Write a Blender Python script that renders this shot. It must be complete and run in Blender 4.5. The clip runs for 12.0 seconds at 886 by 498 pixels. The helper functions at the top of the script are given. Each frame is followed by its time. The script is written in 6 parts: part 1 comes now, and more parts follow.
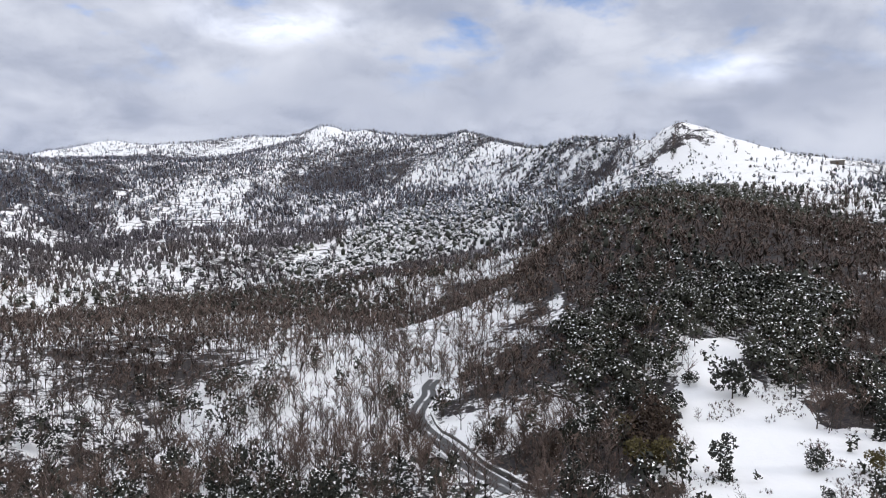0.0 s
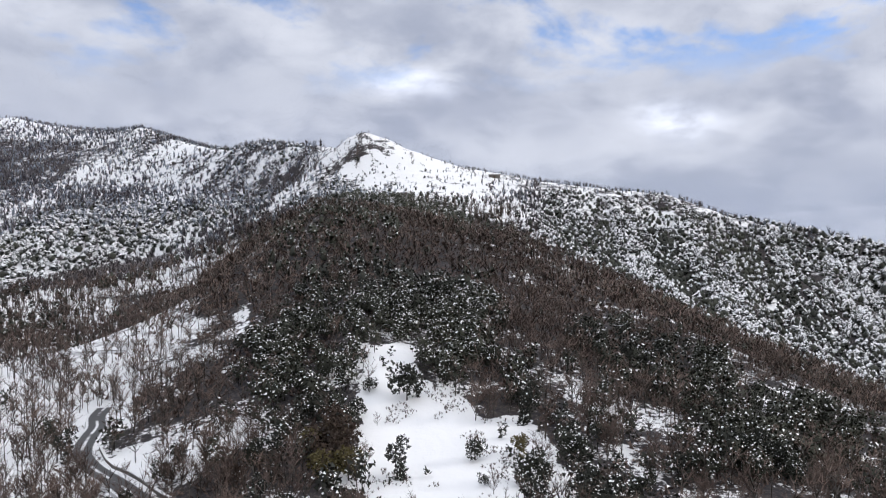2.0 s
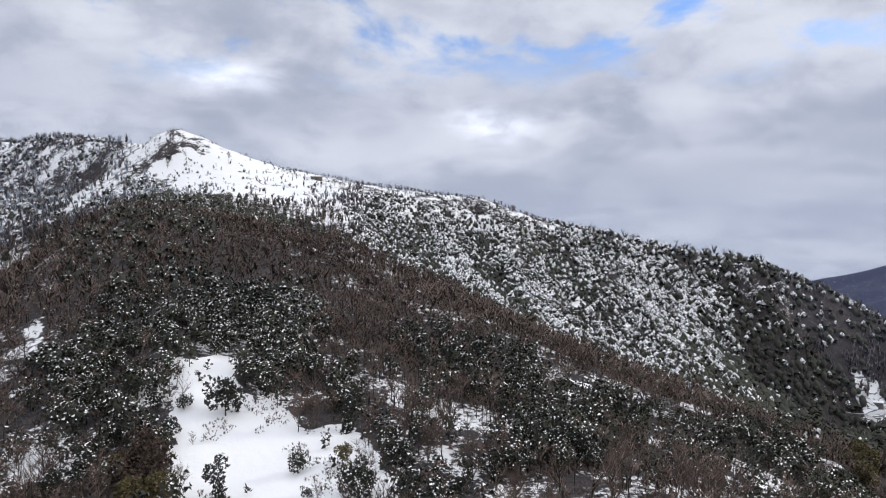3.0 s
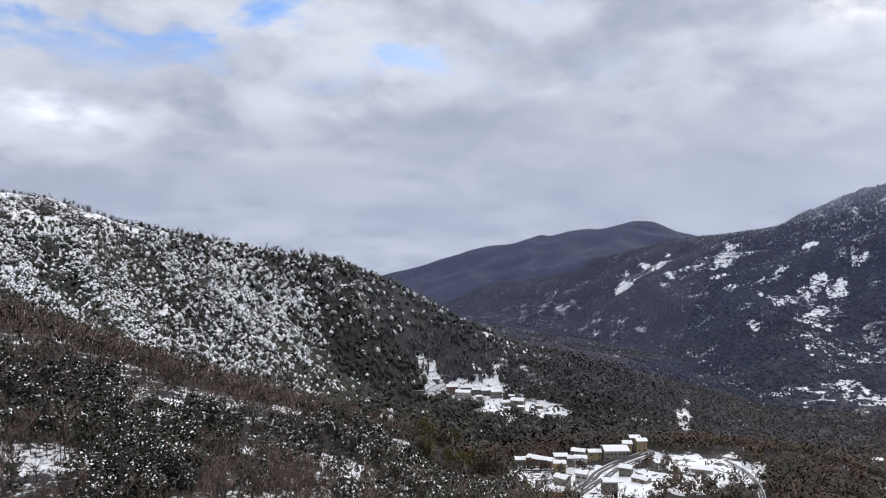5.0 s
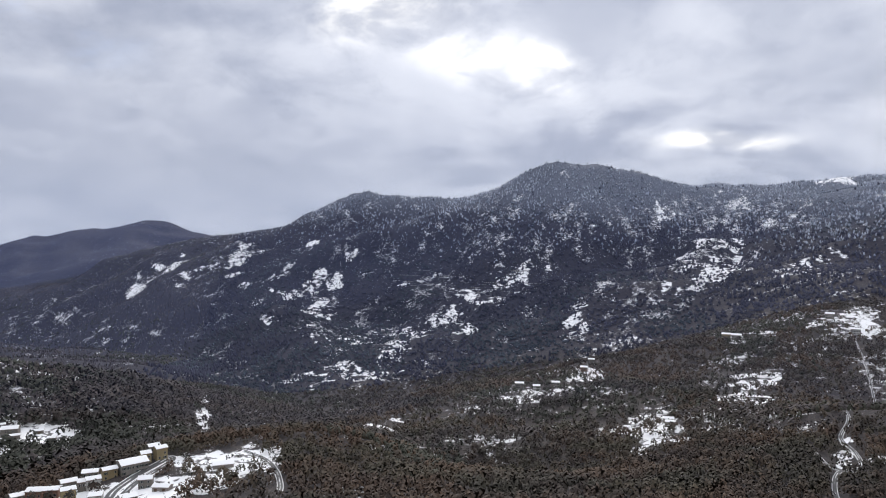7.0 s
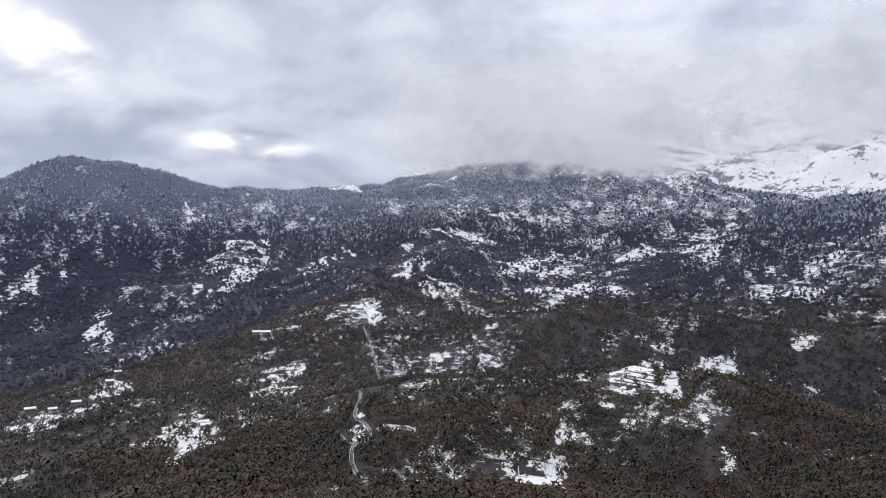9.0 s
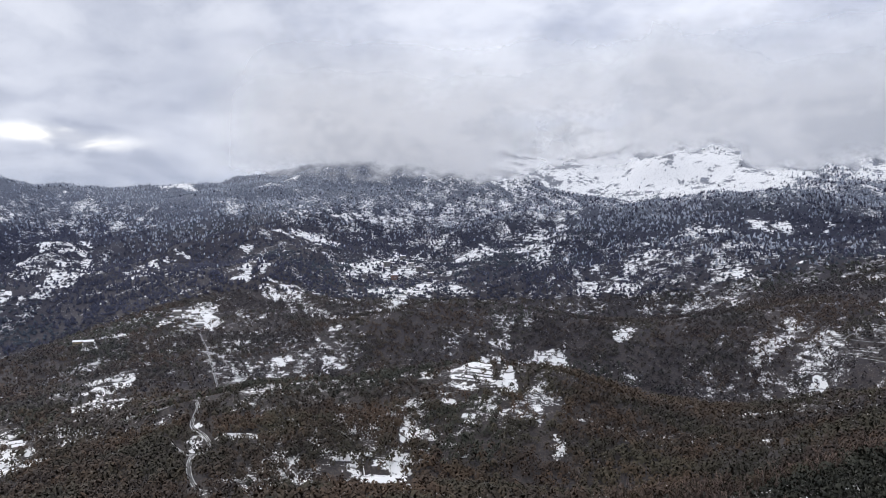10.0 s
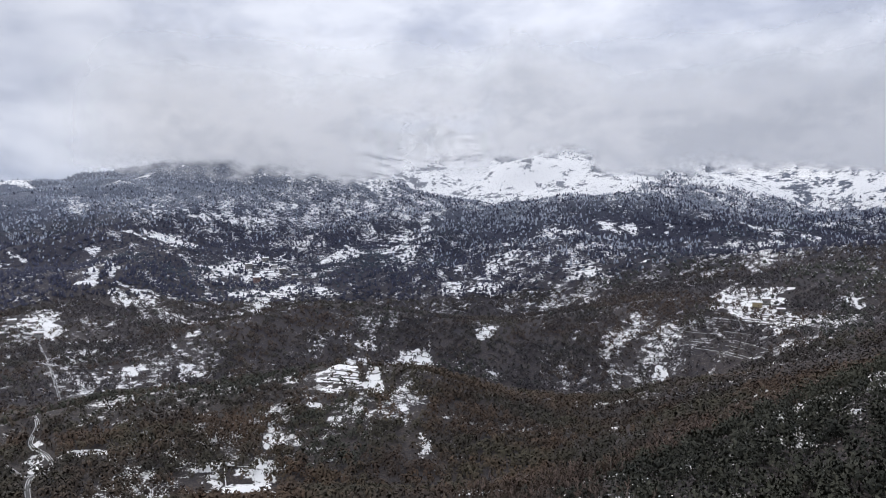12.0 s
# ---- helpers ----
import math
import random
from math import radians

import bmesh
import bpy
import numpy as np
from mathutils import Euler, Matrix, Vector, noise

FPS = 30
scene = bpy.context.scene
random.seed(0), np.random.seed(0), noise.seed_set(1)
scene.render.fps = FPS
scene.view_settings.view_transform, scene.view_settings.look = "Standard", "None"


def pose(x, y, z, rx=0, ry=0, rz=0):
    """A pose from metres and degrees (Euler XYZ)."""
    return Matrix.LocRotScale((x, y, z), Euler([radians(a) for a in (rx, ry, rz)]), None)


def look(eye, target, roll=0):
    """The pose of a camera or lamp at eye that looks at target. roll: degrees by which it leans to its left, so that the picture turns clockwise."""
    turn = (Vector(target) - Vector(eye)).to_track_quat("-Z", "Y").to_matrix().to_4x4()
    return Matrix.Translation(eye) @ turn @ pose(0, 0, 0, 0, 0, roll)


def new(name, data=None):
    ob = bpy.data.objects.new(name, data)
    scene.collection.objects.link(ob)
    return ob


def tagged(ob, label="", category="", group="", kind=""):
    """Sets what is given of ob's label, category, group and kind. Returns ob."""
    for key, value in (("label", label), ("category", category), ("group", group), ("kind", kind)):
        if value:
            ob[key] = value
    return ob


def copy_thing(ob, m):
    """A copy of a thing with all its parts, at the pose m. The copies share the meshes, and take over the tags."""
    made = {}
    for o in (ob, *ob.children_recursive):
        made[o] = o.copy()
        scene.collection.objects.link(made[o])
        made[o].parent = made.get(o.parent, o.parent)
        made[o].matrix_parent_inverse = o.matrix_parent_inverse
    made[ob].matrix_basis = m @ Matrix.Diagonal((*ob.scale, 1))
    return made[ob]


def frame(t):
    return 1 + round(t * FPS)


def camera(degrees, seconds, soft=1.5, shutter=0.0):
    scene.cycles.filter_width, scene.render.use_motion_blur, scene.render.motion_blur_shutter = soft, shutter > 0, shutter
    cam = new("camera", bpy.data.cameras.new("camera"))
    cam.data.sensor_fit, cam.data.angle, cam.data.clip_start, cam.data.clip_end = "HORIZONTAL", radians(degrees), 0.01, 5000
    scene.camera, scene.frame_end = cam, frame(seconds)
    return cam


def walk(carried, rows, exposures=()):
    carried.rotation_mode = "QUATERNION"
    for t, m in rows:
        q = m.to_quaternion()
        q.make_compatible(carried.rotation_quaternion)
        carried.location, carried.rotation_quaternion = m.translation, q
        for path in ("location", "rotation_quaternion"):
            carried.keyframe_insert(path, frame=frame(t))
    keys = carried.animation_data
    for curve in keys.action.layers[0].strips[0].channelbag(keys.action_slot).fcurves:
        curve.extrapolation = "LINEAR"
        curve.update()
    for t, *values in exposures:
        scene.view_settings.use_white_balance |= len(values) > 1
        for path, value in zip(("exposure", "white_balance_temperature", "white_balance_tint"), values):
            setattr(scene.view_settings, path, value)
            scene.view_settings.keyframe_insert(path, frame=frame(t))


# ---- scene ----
import itertools

# camera: a drone that rises slowly while it turns to the right
PATH = [
    (0, 0.00, 0.00, 300.00, 10.36, -1.55), (0.5, 0.77, -0.22, 300.76, 8.07, -1.53), (1, 1.40, -0.60, 301.40, 0.00, -1.46),
    (1.5, 1.38, -0.93, 302.26, -8.67, -1.43), (2, 1.41, -1.41, 303.30, -14.50, -1.44), (2.5, 1.38, -2.06, 304.24, -21.18, -1.43),
    (3, 1.18, -2.58, 305.32, -28.83, -1.41), (3.2, 1.12, -2.72, 305.74, -31.97, -1.41), (4.8, 0.30, -3.34, 308.50, -58.45, -1.49),
    (5, 0.05, -3.43, 308.73, -61.30, -1.49), (5.5, -0.90, -3.54, 308.97, -71.15, -1.49), (6, -1.91, -3.22, 308.97, -81.84, -1.49),
    (6.5, -2.81, -2.61, 309.02, -91.29, -1.49), (6.7, -3.08, -2.35, 309.13, -94.75, -1.50), (8.3, -4.45, -0.25, 311.03, -120.41, -1.54),
    (8.5, -4.66, 0.19, 311.20, -125.00, -1.52), (9, -5.53, 1.84, 311.32, -136.43, -1.45), (9.5, -6.29, 3.57, 311.67, -145.54, -1.42),
    (10, -6.90, 4.92, 312.14, -149.19, -1.40), (10.5, -7.60, 5.69, 312.66, -153.34, -1.38), (11, -7.96, 6.60, 312.97, -158.71, -1.37),
    (11.5, -8.10, 7.14, 313.07, -159.73, -1.36), (12, -8.21, 7.37, 313.08, -160.10, -1.35)]
cam = camera(64.4, 12.0, soft=1.05)
walk(cam, [(t, pose(x, y, z, 90 + pitch, 0, yaw)) for t, x, y, z, yaw, pitch in PATH])

# ---- light: a broken winter overcast, the sun low behind thin cloud ----
SUN_AZIMUTH, SUN_HEIGHT = 104.0, 24.0


def link(tree, a, out, b, inp):
    tree.links.new(a.outputs[out], b.inputs[inp])


def node(tree, kind, **values):
    n = tree.nodes.new(kind)
    for key, value in values.items():
        if key == "op":
            n.operation = value
        elif key == "blend":
            n.blend_type = value
        elif key == "data":
            n.data_type = value
        else:
            n.inputs[key.replace("_", " ")].default_value = value
    return n


def math_node(tree, op, a, b=None, clamp=False):
    """A Math node; a and b are sockets or numbers."""
    n = tree.nodes.new("ShaderNodeMath")
    n.operation, n.use_clamp = op, clamp
    for k, v in enumerate((a, b)):
        if v is None:
            continue
        if isinstance(v, (int, float)):
            n.inputs[k].default_value = v
        else:
            tree.links.new(v, n.inputs[k])
    return n.outputs[0]


def smooth_node(tree, value, lo, hi, out_lo=0.0, out_hi=1.0):
    n = tree.nodes.new("ShaderNodeMapRange")
    n.interpolation_type = "SMOOTHSTEP"
    for k, v in enumerate((value, lo, hi, out_lo, out_hi)):
        if isinstance(v, (int, float)):
            n.inputs[k].default_value = v
        else:
            tree.links.new(v, n.inputs[k])
    return n.outputs[0]


def mix_node(tree, fac, a, b):
    n = tree.nodes.new("ShaderNodeMix")
    n.data_type = "RGBA"
    for k, v in ((0, fac), (6, a), (7, b)):
        if isinstance(v, (int, float)):
            n.inputs[k].default_value = v
        elif isinstance(v, tuple):
            n.inputs[k].default_value = (*v, 1)
        else:
            tree.links.new(v, n.inputs[k])
    return n.outputs[2]


def noise_node(tree, vector, scale, detail=4.0, rough=0.55, dist=0.0, which=0):
    n = node(tree, "ShaderNodeTexNoise", Scale=scale, Detail=detail, Roughness=rough, Distortion=dist)
    tree.links.new(vector, n.inputs["Vector"])
    return n.outputs[which]


world = bpy.data.worlds.new("overcast_sky")
scene.world = world
world.use_nodes = True
wt = world.node_tree
wt.nodes.clear()
sky = wt.nodes.new("ShaderNodeTexSky")
sky.sky_type, sky.sun_disc = "NISHITA", False
sky.sun_elevation, sky.sun_rotation = radians(SUN_HEIGHT), radians(SUN_AZIMUTH)
coord = wt.nodes.new("ShaderNodeTexCoord").outputs["Generated"]
sep = wt.nodes.new("ShaderNodeSeparateXYZ")
wt.links.new(coord, sep.inputs[0])
up = math_node(wt, "MAXIMUM", sep.outputs[2], 0.0)
# the deck lies flat overhead, so its clouds draw together towards the horizon
reach = math_node(wt, "DIVIDE", 1.0, math_node(wt, "ADD", math_node(wt, "MAXIMUM", sep.outputs[2], -0.18), 0.30))
flat = wt.nodes.new("ShaderNodeCombineXYZ")
for k in (0, 1):
    wt.links.new(math_node(wt, "MULTIPLY", sep.outputs[k], reach), flat.inputs[k])
deck = flat.outputs[0]
big = noise_node(wt, deck, 1.5, 6.0, 0.52, 0.35)
fine = noise_node(wt, deck, 4.6, 6.0, 0.55, 0.3)
warp = noise_node(wt, coord, 7.0, 4.0, 0.5, 0.0, 1)


def cloud_marks(rows):
    """Places in the cloud deck with ragged edges; rows of azimuth, height, width and height across in degrees, and strength."""
    total = None
    for az, el, wide, tall, strength in rows:
        c = (math.sin(radians(az)) * math.cos(radians(el)), math.cos(radians(az)) * math.cos(radians(el)), math.sin(radians(el)))
        shifted = wt.nodes.new("ShaderNodeVectorMath")
        shifted.operation = "MULTIPLY_ADD"
        wt.links.new(warp, shifted.inputs[0])
        k = radians(min(wide, tall)) * 2.2
        shifted.inputs[1].default_value = (k, k, k)
        wt.links.new(coord, shifted.inputs[2])
        off = wt.nodes.new("ShaderNodeVectorMath")
        off.operation = "SUBTRACT"
        wt.links.new(shifted.outputs[0], off.inputs[0])
        off.inputs[1].default_value = tuple(v + k / 2 for v in c)
        size = wt.nodes.new("ShaderNodeVectorMath")
        size.operation = "MULTIPLY"
        wt.links.new(off.outputs[0], size.inputs[0])
        size.inputs[1].default_value = (1 / radians(wide), 1 / radians(wide), 1 / radians(tall))
        length = wt.nodes.new("ShaderNodeVectorMath")
        length.operation = "LENGTH"
        wt.links.new(size.outputs[0], length.inputs[0])
        mark = math_node(wt, "MULTIPLY", smooth_node(wt, length.outputs["Value"], 0.15, 1.35, strength, 0.0), smooth_node(wt, fine, 0.36, 0.60, 0.25, 1.0))
        total = mark if total is None else math_node(wt, "MAXIMUM", total, mark)
    return total


THIN = [(95, 17, 6, 2.5, 1.0), (107, 12.5, 4, 2.2, 0.9), (121, 6.8, 5, 0.9, 1.0), (101, 14, 5, 2, 0.7), (12, 11.5, 4, 1.2, 0.5), (33, 8.5, 4, 1.6, 0.5), (-24, 16, 7, 1.5, 0.6), (176, 6.5, 6, 2, 0.35)]
HEAVY = [(20, 9.2, 9, 2.4, 0.75), (-14, 10, 22, 3.6, 0.55), (44, 4.5, 9, 2.2, 0.6), (112, 17, 6, 4, 0.6), (128, 12, 10, 4, 0.35), (64, 5, 22, 5, 0.85), (38, 12, 16, 3, 0.35), (84, 6, 22, 5, 0.75), (72, 13, 14, 2.5, 0.4)]
body_ = math_node(wt, "ADD", math_node(wt, "MULTIPLY", big, 0.60), math_node(wt, "MULTIPLY", fine, 0.40))
tone = smooth_node(wt, body_, 0.37, 0.61)
tone = math_node(wt, "MULTIPLY", tone, math_node(wt, "SUBTRACT", 1.0, cloud_marks(HEAVY)), True)
cloud = mix_node(wt, tone, (0.41, 0.452, 0.575), (0.725, 0.76, 0.865))
low = smooth_node(wt, up, 0.0, 0.16, 1.0, 0.0)
cloud = mix_node(wt, math_node(wt, "MULTIPLY", low, 0.55), cloud, (0.48, 0.53, 0.635))
# the thin place round the hidden sun
sun_way = Vector((math.sin(radians(SUN_AZIMUTH)) * math.cos(radians(SUN_HEIGHT)), math.cos(radians(SUN_AZIMUTH)) * math.cos(radians(SUN_HEIGHT)), math.sin(radians(SUN_HEIGHT))))
dot = wt.nodes.new("ShaderNodeVectorMath")
dot.operation = "DOT_PRODUCT"
wt.links.new(coord, dot.inputs[0])
dot.inputs[1].default_value = sun_way
near_sun = smooth_node(wt, dot.outputs["Value"], 0.86, 1.0)
bright = math_node(wt, "ADD", math_node(wt, "ADD", 1.0, math_node(wt, "MULTIPLY", near_sun, 0.08)), math_node(wt, "MULTIPLY", cloud_marks(THIN), 0.85))
bright = math_node(wt, "MULTIPLY", bright, smooth_node(wt, up, 0.3, 0.9, 1.0, 1.7))
bright = math_node(wt, "MULTIPLY", bright, smooth_node(wt, sep.outputs[1], -0.95, -0.5, 1.22, 1.0))
cloud = mix_node(wt, smooth_node(wt, up, 0.36, 0.6), cloud, (0.72, 0.745, 0.82))
cloud = mix_node(wt, math_node(wt, "MULTIPLY", cloud_marks(THIN[:4]), 0.8), cloud, (0.86, 0.82, 0.72))
cloud_bg = wt.nodes.new("ShaderNodeBackground")
wt.links.new(cloud, cloud_bg.inputs[0])
wt.links.new(bright, cloud_bg.inputs[1])
sky_bg = wt.nodes.new("ShaderNodeBackground")
clear = wt.nodes.new("ShaderNodeVectorMath")
clear.operation = "MULTIPLY"
wt.links.new(sky.outputs[0], clear.inputs[0])
clear.inputs[1].default_value = (0.66, 0.88, 1.30)
wt.links.new(clear.outputs[0], sky_bg.inputs[0])
sky_bg.inputs[1].default_value = 0.15
holes = smooth_node(wt, noise_node(wt, deck, 3.0, 6.0, 0.56, 0.3), 0.50, 0.66)
holes = math_node(wt, "MULTIPLY", holes, math_node(wt, "MULTIPLY", smooth_node(wt, up, 0.17, 0.27), smooth_node(wt, sep.outputs[1], 0.15, 0.65)))
gap = math_node(wt, "SUBTRACT", 1.0, math_node(wt, "MULTIPLY", holes, 0.97))
mixed = wt.nodes.new("ShaderNodeMixShader")
wt.links.new(gap, mixed.inputs[0])
wt.links.new(sky_bg.outputs[0], mixed.inputs[1])
wt.links.new(cloud_bg.outputs[0], mixed.inputs[2])
out = wt.nodes.new("ShaderNodeOutputWorld")
wt.links.new(mixed.outputs[0], out.inputs[0])

sun = bpy.data.lights.new("sun", "SUN")
sun.energy, sun.angle, sun.color = 1.4, radians(12), (1.0, 0.94, 0.87)
sun_ob = new("sun", sun)
sun_ob.matrix_world = look(sun_way * 1000, (0, 0, 0))

# ---- materials ----


def material(name):
    m = bpy.data.materials.new(name)
    m.use_nodes = True
    t = m.node_tree
    return m, t, t.nodes["Principled BSDF"]


def attribute(t, name):
    n = t.nodes.new("ShaderNodeAttribute")
    n.attribute_name = name
    return n.outputs["Fac"]


def snow_material():
    m, t, p = material("snow")
    pos = t.nodes.new("ShaderNodeTexCoord").outputs["Object"]
    t.links.new(mix_node(t, noise_node(t, pos, 0.4), (0.82, 0.82, 0.82), (0.88, 0.875, 0.865)), p.inputs["Base Color"])
    p.inputs["Roughness"].default_value = 0.75
    return m


def ground_material():
    m, t, p = material("snowy_ground")
    pos = t.nodes.new("ShaderNodeTexCoord").outputs["Object"]
    fine, mid, wide = noise_node(t, pos, 0.5, 4, 0.65), noise_node(t, pos, 0.11, 4, 0.6), noise_node(t, pos, 0.030, 4)
    n = math_node(t, "ADD", math_node(t, "MULTIPLY", fine, 0.35), math_node(t, "MULTIPLY", mid, 0.40))
    n = math_node(t, "ADD", n, math_node(t, "MULTIPLY", wide, 0.25))
    flecks = math_node(t, "MULTIPLY", math_node(t, "SUBTRACT", noise_node(t, pos, 1.1, 3, 0.75), 0.5), 0.30)
    level = math_node(t, "ADD", math_node(t, "ADD", n, flecks), math_node(t, "MULTIPLY", math_node(t, "SUBTRACT", attribute(t, "snow_cover"), 0.5), 0.34))
    gaps = math_node(t, "ADD", math_node(t, "MULTIPLY", noise_node(t, pos, 0.075, 3, 0.6), 0.5), math_node(t, "MULTIPLY", mid, 0.25))
    gaps = math_node(t, "ADD", gaps, math_node(t, "MULTIPLY", noise_node(t, pos, 0.33, 4, 0.7), 0.25))
    glade = math_node(t, "ADD", attribute(t, "glade"), math_node(t, "MULTIPLY", math_node(t, "SUBTRACT", gaps, 0.5), 2.4))
    mask = math_node(t, "MAXIMUM", smooth_node(t, level, 0.475, 0.525), smooth_node(t, glade, 0.47, 0.53))
    litter = mix_node(t, smooth_node(t, wide, 0.35, 0.65), (0.060, 0.053, 0.054), (0.052, 0.050, 0.057))
    litter = mix_node(t, smooth_node(t, mid, 0.36, 0.64), litter, (0.080, 0.066, 0.060))
    # blue distance haze painted into the ground colour of the far mountains
    haze_tint = mix_node(t, smooth_node(t, mid, 0.36, 0.64), (0.018, 0.020, 0.037), (0.033, 0.036, 0.060))
    litter = mix_node(t, attribute(t, "haze_tint"), litter, haze_tint)
    twig = noise_node(t, pos, 1.7, 3, 0.75)
    litter = mix_node(t, math_node(t, "MULTIPLY", smooth_node(t, twig, 0.52, 0.62), math_node(t, "SUBTRACT", 1.0, math_node(t, "MULTIPLY", attribute(t, "haze_tint"), 0.8))), litter, (0.125, 0.102, 0.088))
    litter = mix_node(t, smooth_node(t, twig, 0.40, 0.47, 1.0, 0.0), litter, (0.040, 0.037, 0.039))
    litter = mix_node(t, smooth_node(t, fine, 0.40, 0.60, 0.6, 0.0), litter, (0.026, 0.025, 0.028))
    litter = mix_node(t, math_node(t, "MULTIPLY", attribute(t, "rime"), smooth_node(t, fine, 0.30, 0.60)), litter, (0.190, 0.210, 0.250))
    # terraces: dark broken lines of stone and grass along the contours of the fields
    height = t.nodes.new("ShaderNodeSeparateXYZ")
    t.links.new(pos, height.inputs[0])
    rise = math_node(t, "ADD", math_node(t, "MULTIPLY", height.outputs[2], 0.22), math_node(t, "MULTIPLY", wide, 5.0))
    step_ = math_node(t, "ABSOLUTE", math_node(t, "SUBTRACT", math_node(t, "FRACT", rise), 0.5))
    line = math_node(t, "MULTIPLY", smooth_node(t, step_, 0.07, 0.16, 1.0, 0.0), smooth_node(t, mid, 0.44, 0.54))
    mask = math_node(t, "MULTIPLY", mask, math_node(t, "SUBTRACT", 1.0, math_node(t, "MULTIPLY", line, attribute(t, "terraced"))))
    # rock stands out of the snow on the southern peaks
    ledge = t.nodes.new("ShaderNodeMapping")
    ledge.inputs["Scale"].default_value = (1, 1, 0.8)
    t.links.new(pos, ledge.inputs[0])
    rock = math_node(t, "ADD", math_node(t, "MULTIPLY", noise_node(t, ledge.outputs[0], 0.011, 4, 0.62), 0.6), math_node(t, "MULTIPLY", noise_node(t, ledge.outputs[0], 0.055, 4, 0.7), 0.4))
    crag = attribute(t, "crag")
    rock = math_node(t, "ADD", rock, math_node(t, "MULTIPLY", crag, 0.05))
    rock = math_node(t, "MULTIPLY", smooth_node(t, rock, 0.565, 0.605), math_node(t, "MINIMUM", crag, 1.0))
    mask = math_node(t, "MULTIPLY", mask, math_node(t, "SUBTRACT", 1.0, rock))
    snow = mix_node(t, mid, (0.82, 0.82, 0.825), (0.89, 0.885, 0.875))
    t.links.new(mix_node(t, mask, litter, snow), p.inputs["Base Color"])
    p.inputs["Roughness"].default_value = 0.9
    p.inputs["Specular IOR Level"].default_value = 0.15
    b = node(t, "ShaderNodeBump", Strength=0.8, Distance=0.8)
    t.links.new(n, b.inputs["Height"])
    t.links.new(b.outputs[0], p.inputs["Normal"])
    return m


def leaf_material(name, dark, light, roughness=0.8, other=None, laden=0.0, grain_=1.6):
    """Foliage or twigs; each tree has its own tint; laden: how much snow lies on its upper sides."""
    m, t, p = material(name)
    pos = t.nodes.new("ShaderNodeTexCoord").outputs["Object"]
    grain = math_node(t, "SUBTRACT", noise_node(t, pos, 1.3, 3, 0.75), 0.5)
    tone = math_node(t, "ADD", attribute(t, "tint"), math_node(t, "MULTIPLY", grain, grain_), True)
    c = mix_node(t, tone, dark, light)
    if other:
        patch = smooth_node(t, noise_node(t, pos, 0.016, 3, 0.6), 0.44, 0.60)
        c = mix_node(t, patch, c, mix_node(t, tone, *other))
    if laden:
        # snow rests in clumps on what faces up
        facing = t.nodes.new("ShaderNodeSeparateXYZ")
        t.links.new(t.nodes.new("ShaderNodeNewGeometry").outputs["Normal"], facing.inputs[0])
        clump = math_node(t, "ADD", math_node(t, "MULTIPLY", noise_node(t, pos, 1.05, 2, 0.6), 1.5), math_node(t, "MULTIPLY", facing.outputs[2], 0.30))
        clump = math_node(t, "ADD", clump, math_node(t, "MULTIPLY", noise_node(t, pos, 0.05, 2, 0.5), 0.5))
        c = mix_node(t, smooth_node(t, clump, 1.36 - laden, 1.50 - laden), c, (0.80, 0.805, 0.815))
    t.links.new(c, p.inputs["Base Color"])
    p.inputs["Roughness"].default_value = roughness
    p.inputs["Specular IOR Level"].default_value = 0.2
    return m


SNOW = snow_material()
GROUND = ground_material()
EVERGREEN = leaf_material("holm_oak_leaf", (0.029, 0.031, 0.026), (0.058, 0.059, 0.044))
BARE = leaf_material("bare_twig", (0.084, 0.060, 0.052), (0.188, 0.136, 0.112))
RUST = leaf_material("withered_oak_leaf", (0.040, 0.030, 0.026), (0.086, 0.055, 0.036), 0.8, ((0.034, 0.031, 0.025), (0.062, 0.054, 0.036)), 0.0, 0.8)
OLIVE = leaf_material("olive_leaf", (0.060, 0.052, 0.022), (0.125, 0.102, 0.044))
# twigs of the farthest woods, with blue distance haze mixed into their colour
HAZED_TWIG = leaf_material("hazed_bare_twig", (0.021, 0.022, 0.037), (0.048, 0.049, 0.073))
MID_TWIG = leaf_material("hazel_twig", (0.042, 0.037, 0.038), (0.078, 0.067, 0.066), 0.8, ((0.040, 0.034, 0.032), (0.074, 0.059, 0.052)), 0.0, 0.8)
MID_RUST = leaf_material("withered_beech_leaf", (0.040, 0.032, 0.028), (0.077, 0.053, 0.037), 0.8, ((0.035, 0.032, 0.027), (0.060, 0.052, 0.036)), 0.0, 0.8)
HIGH_TWIG = leaf_material("grey_twig", (0.085, 0.076, 0.084), (0.190, 0.172, 0.180), 0.8, ((0.080, 0.068, 0.070), (0.170, 0.145, 0.140)))
LADEN = leaf_material("snow_laden_oak_leaf", (0.028, 0.031, 0.030), (0.060, 0.063, 0.056), 0.8, None, 0.17)
# farthest evergreens, their leaf colour likewise blued for distance haze
HAZED_GREEN = leaf_material("hazed_evergreen", (0.022, 0.029, 0.038), (0.050, 0.061, 0.074))
RIME = leaf_material("rimed_twig", (0.150, 0.170, 0.205), (0.370, 0.400, 0.450))
BARK = leaf_material("bark", (0.05, 0.043, 0.037), (0.10, 0.087, 0.075))

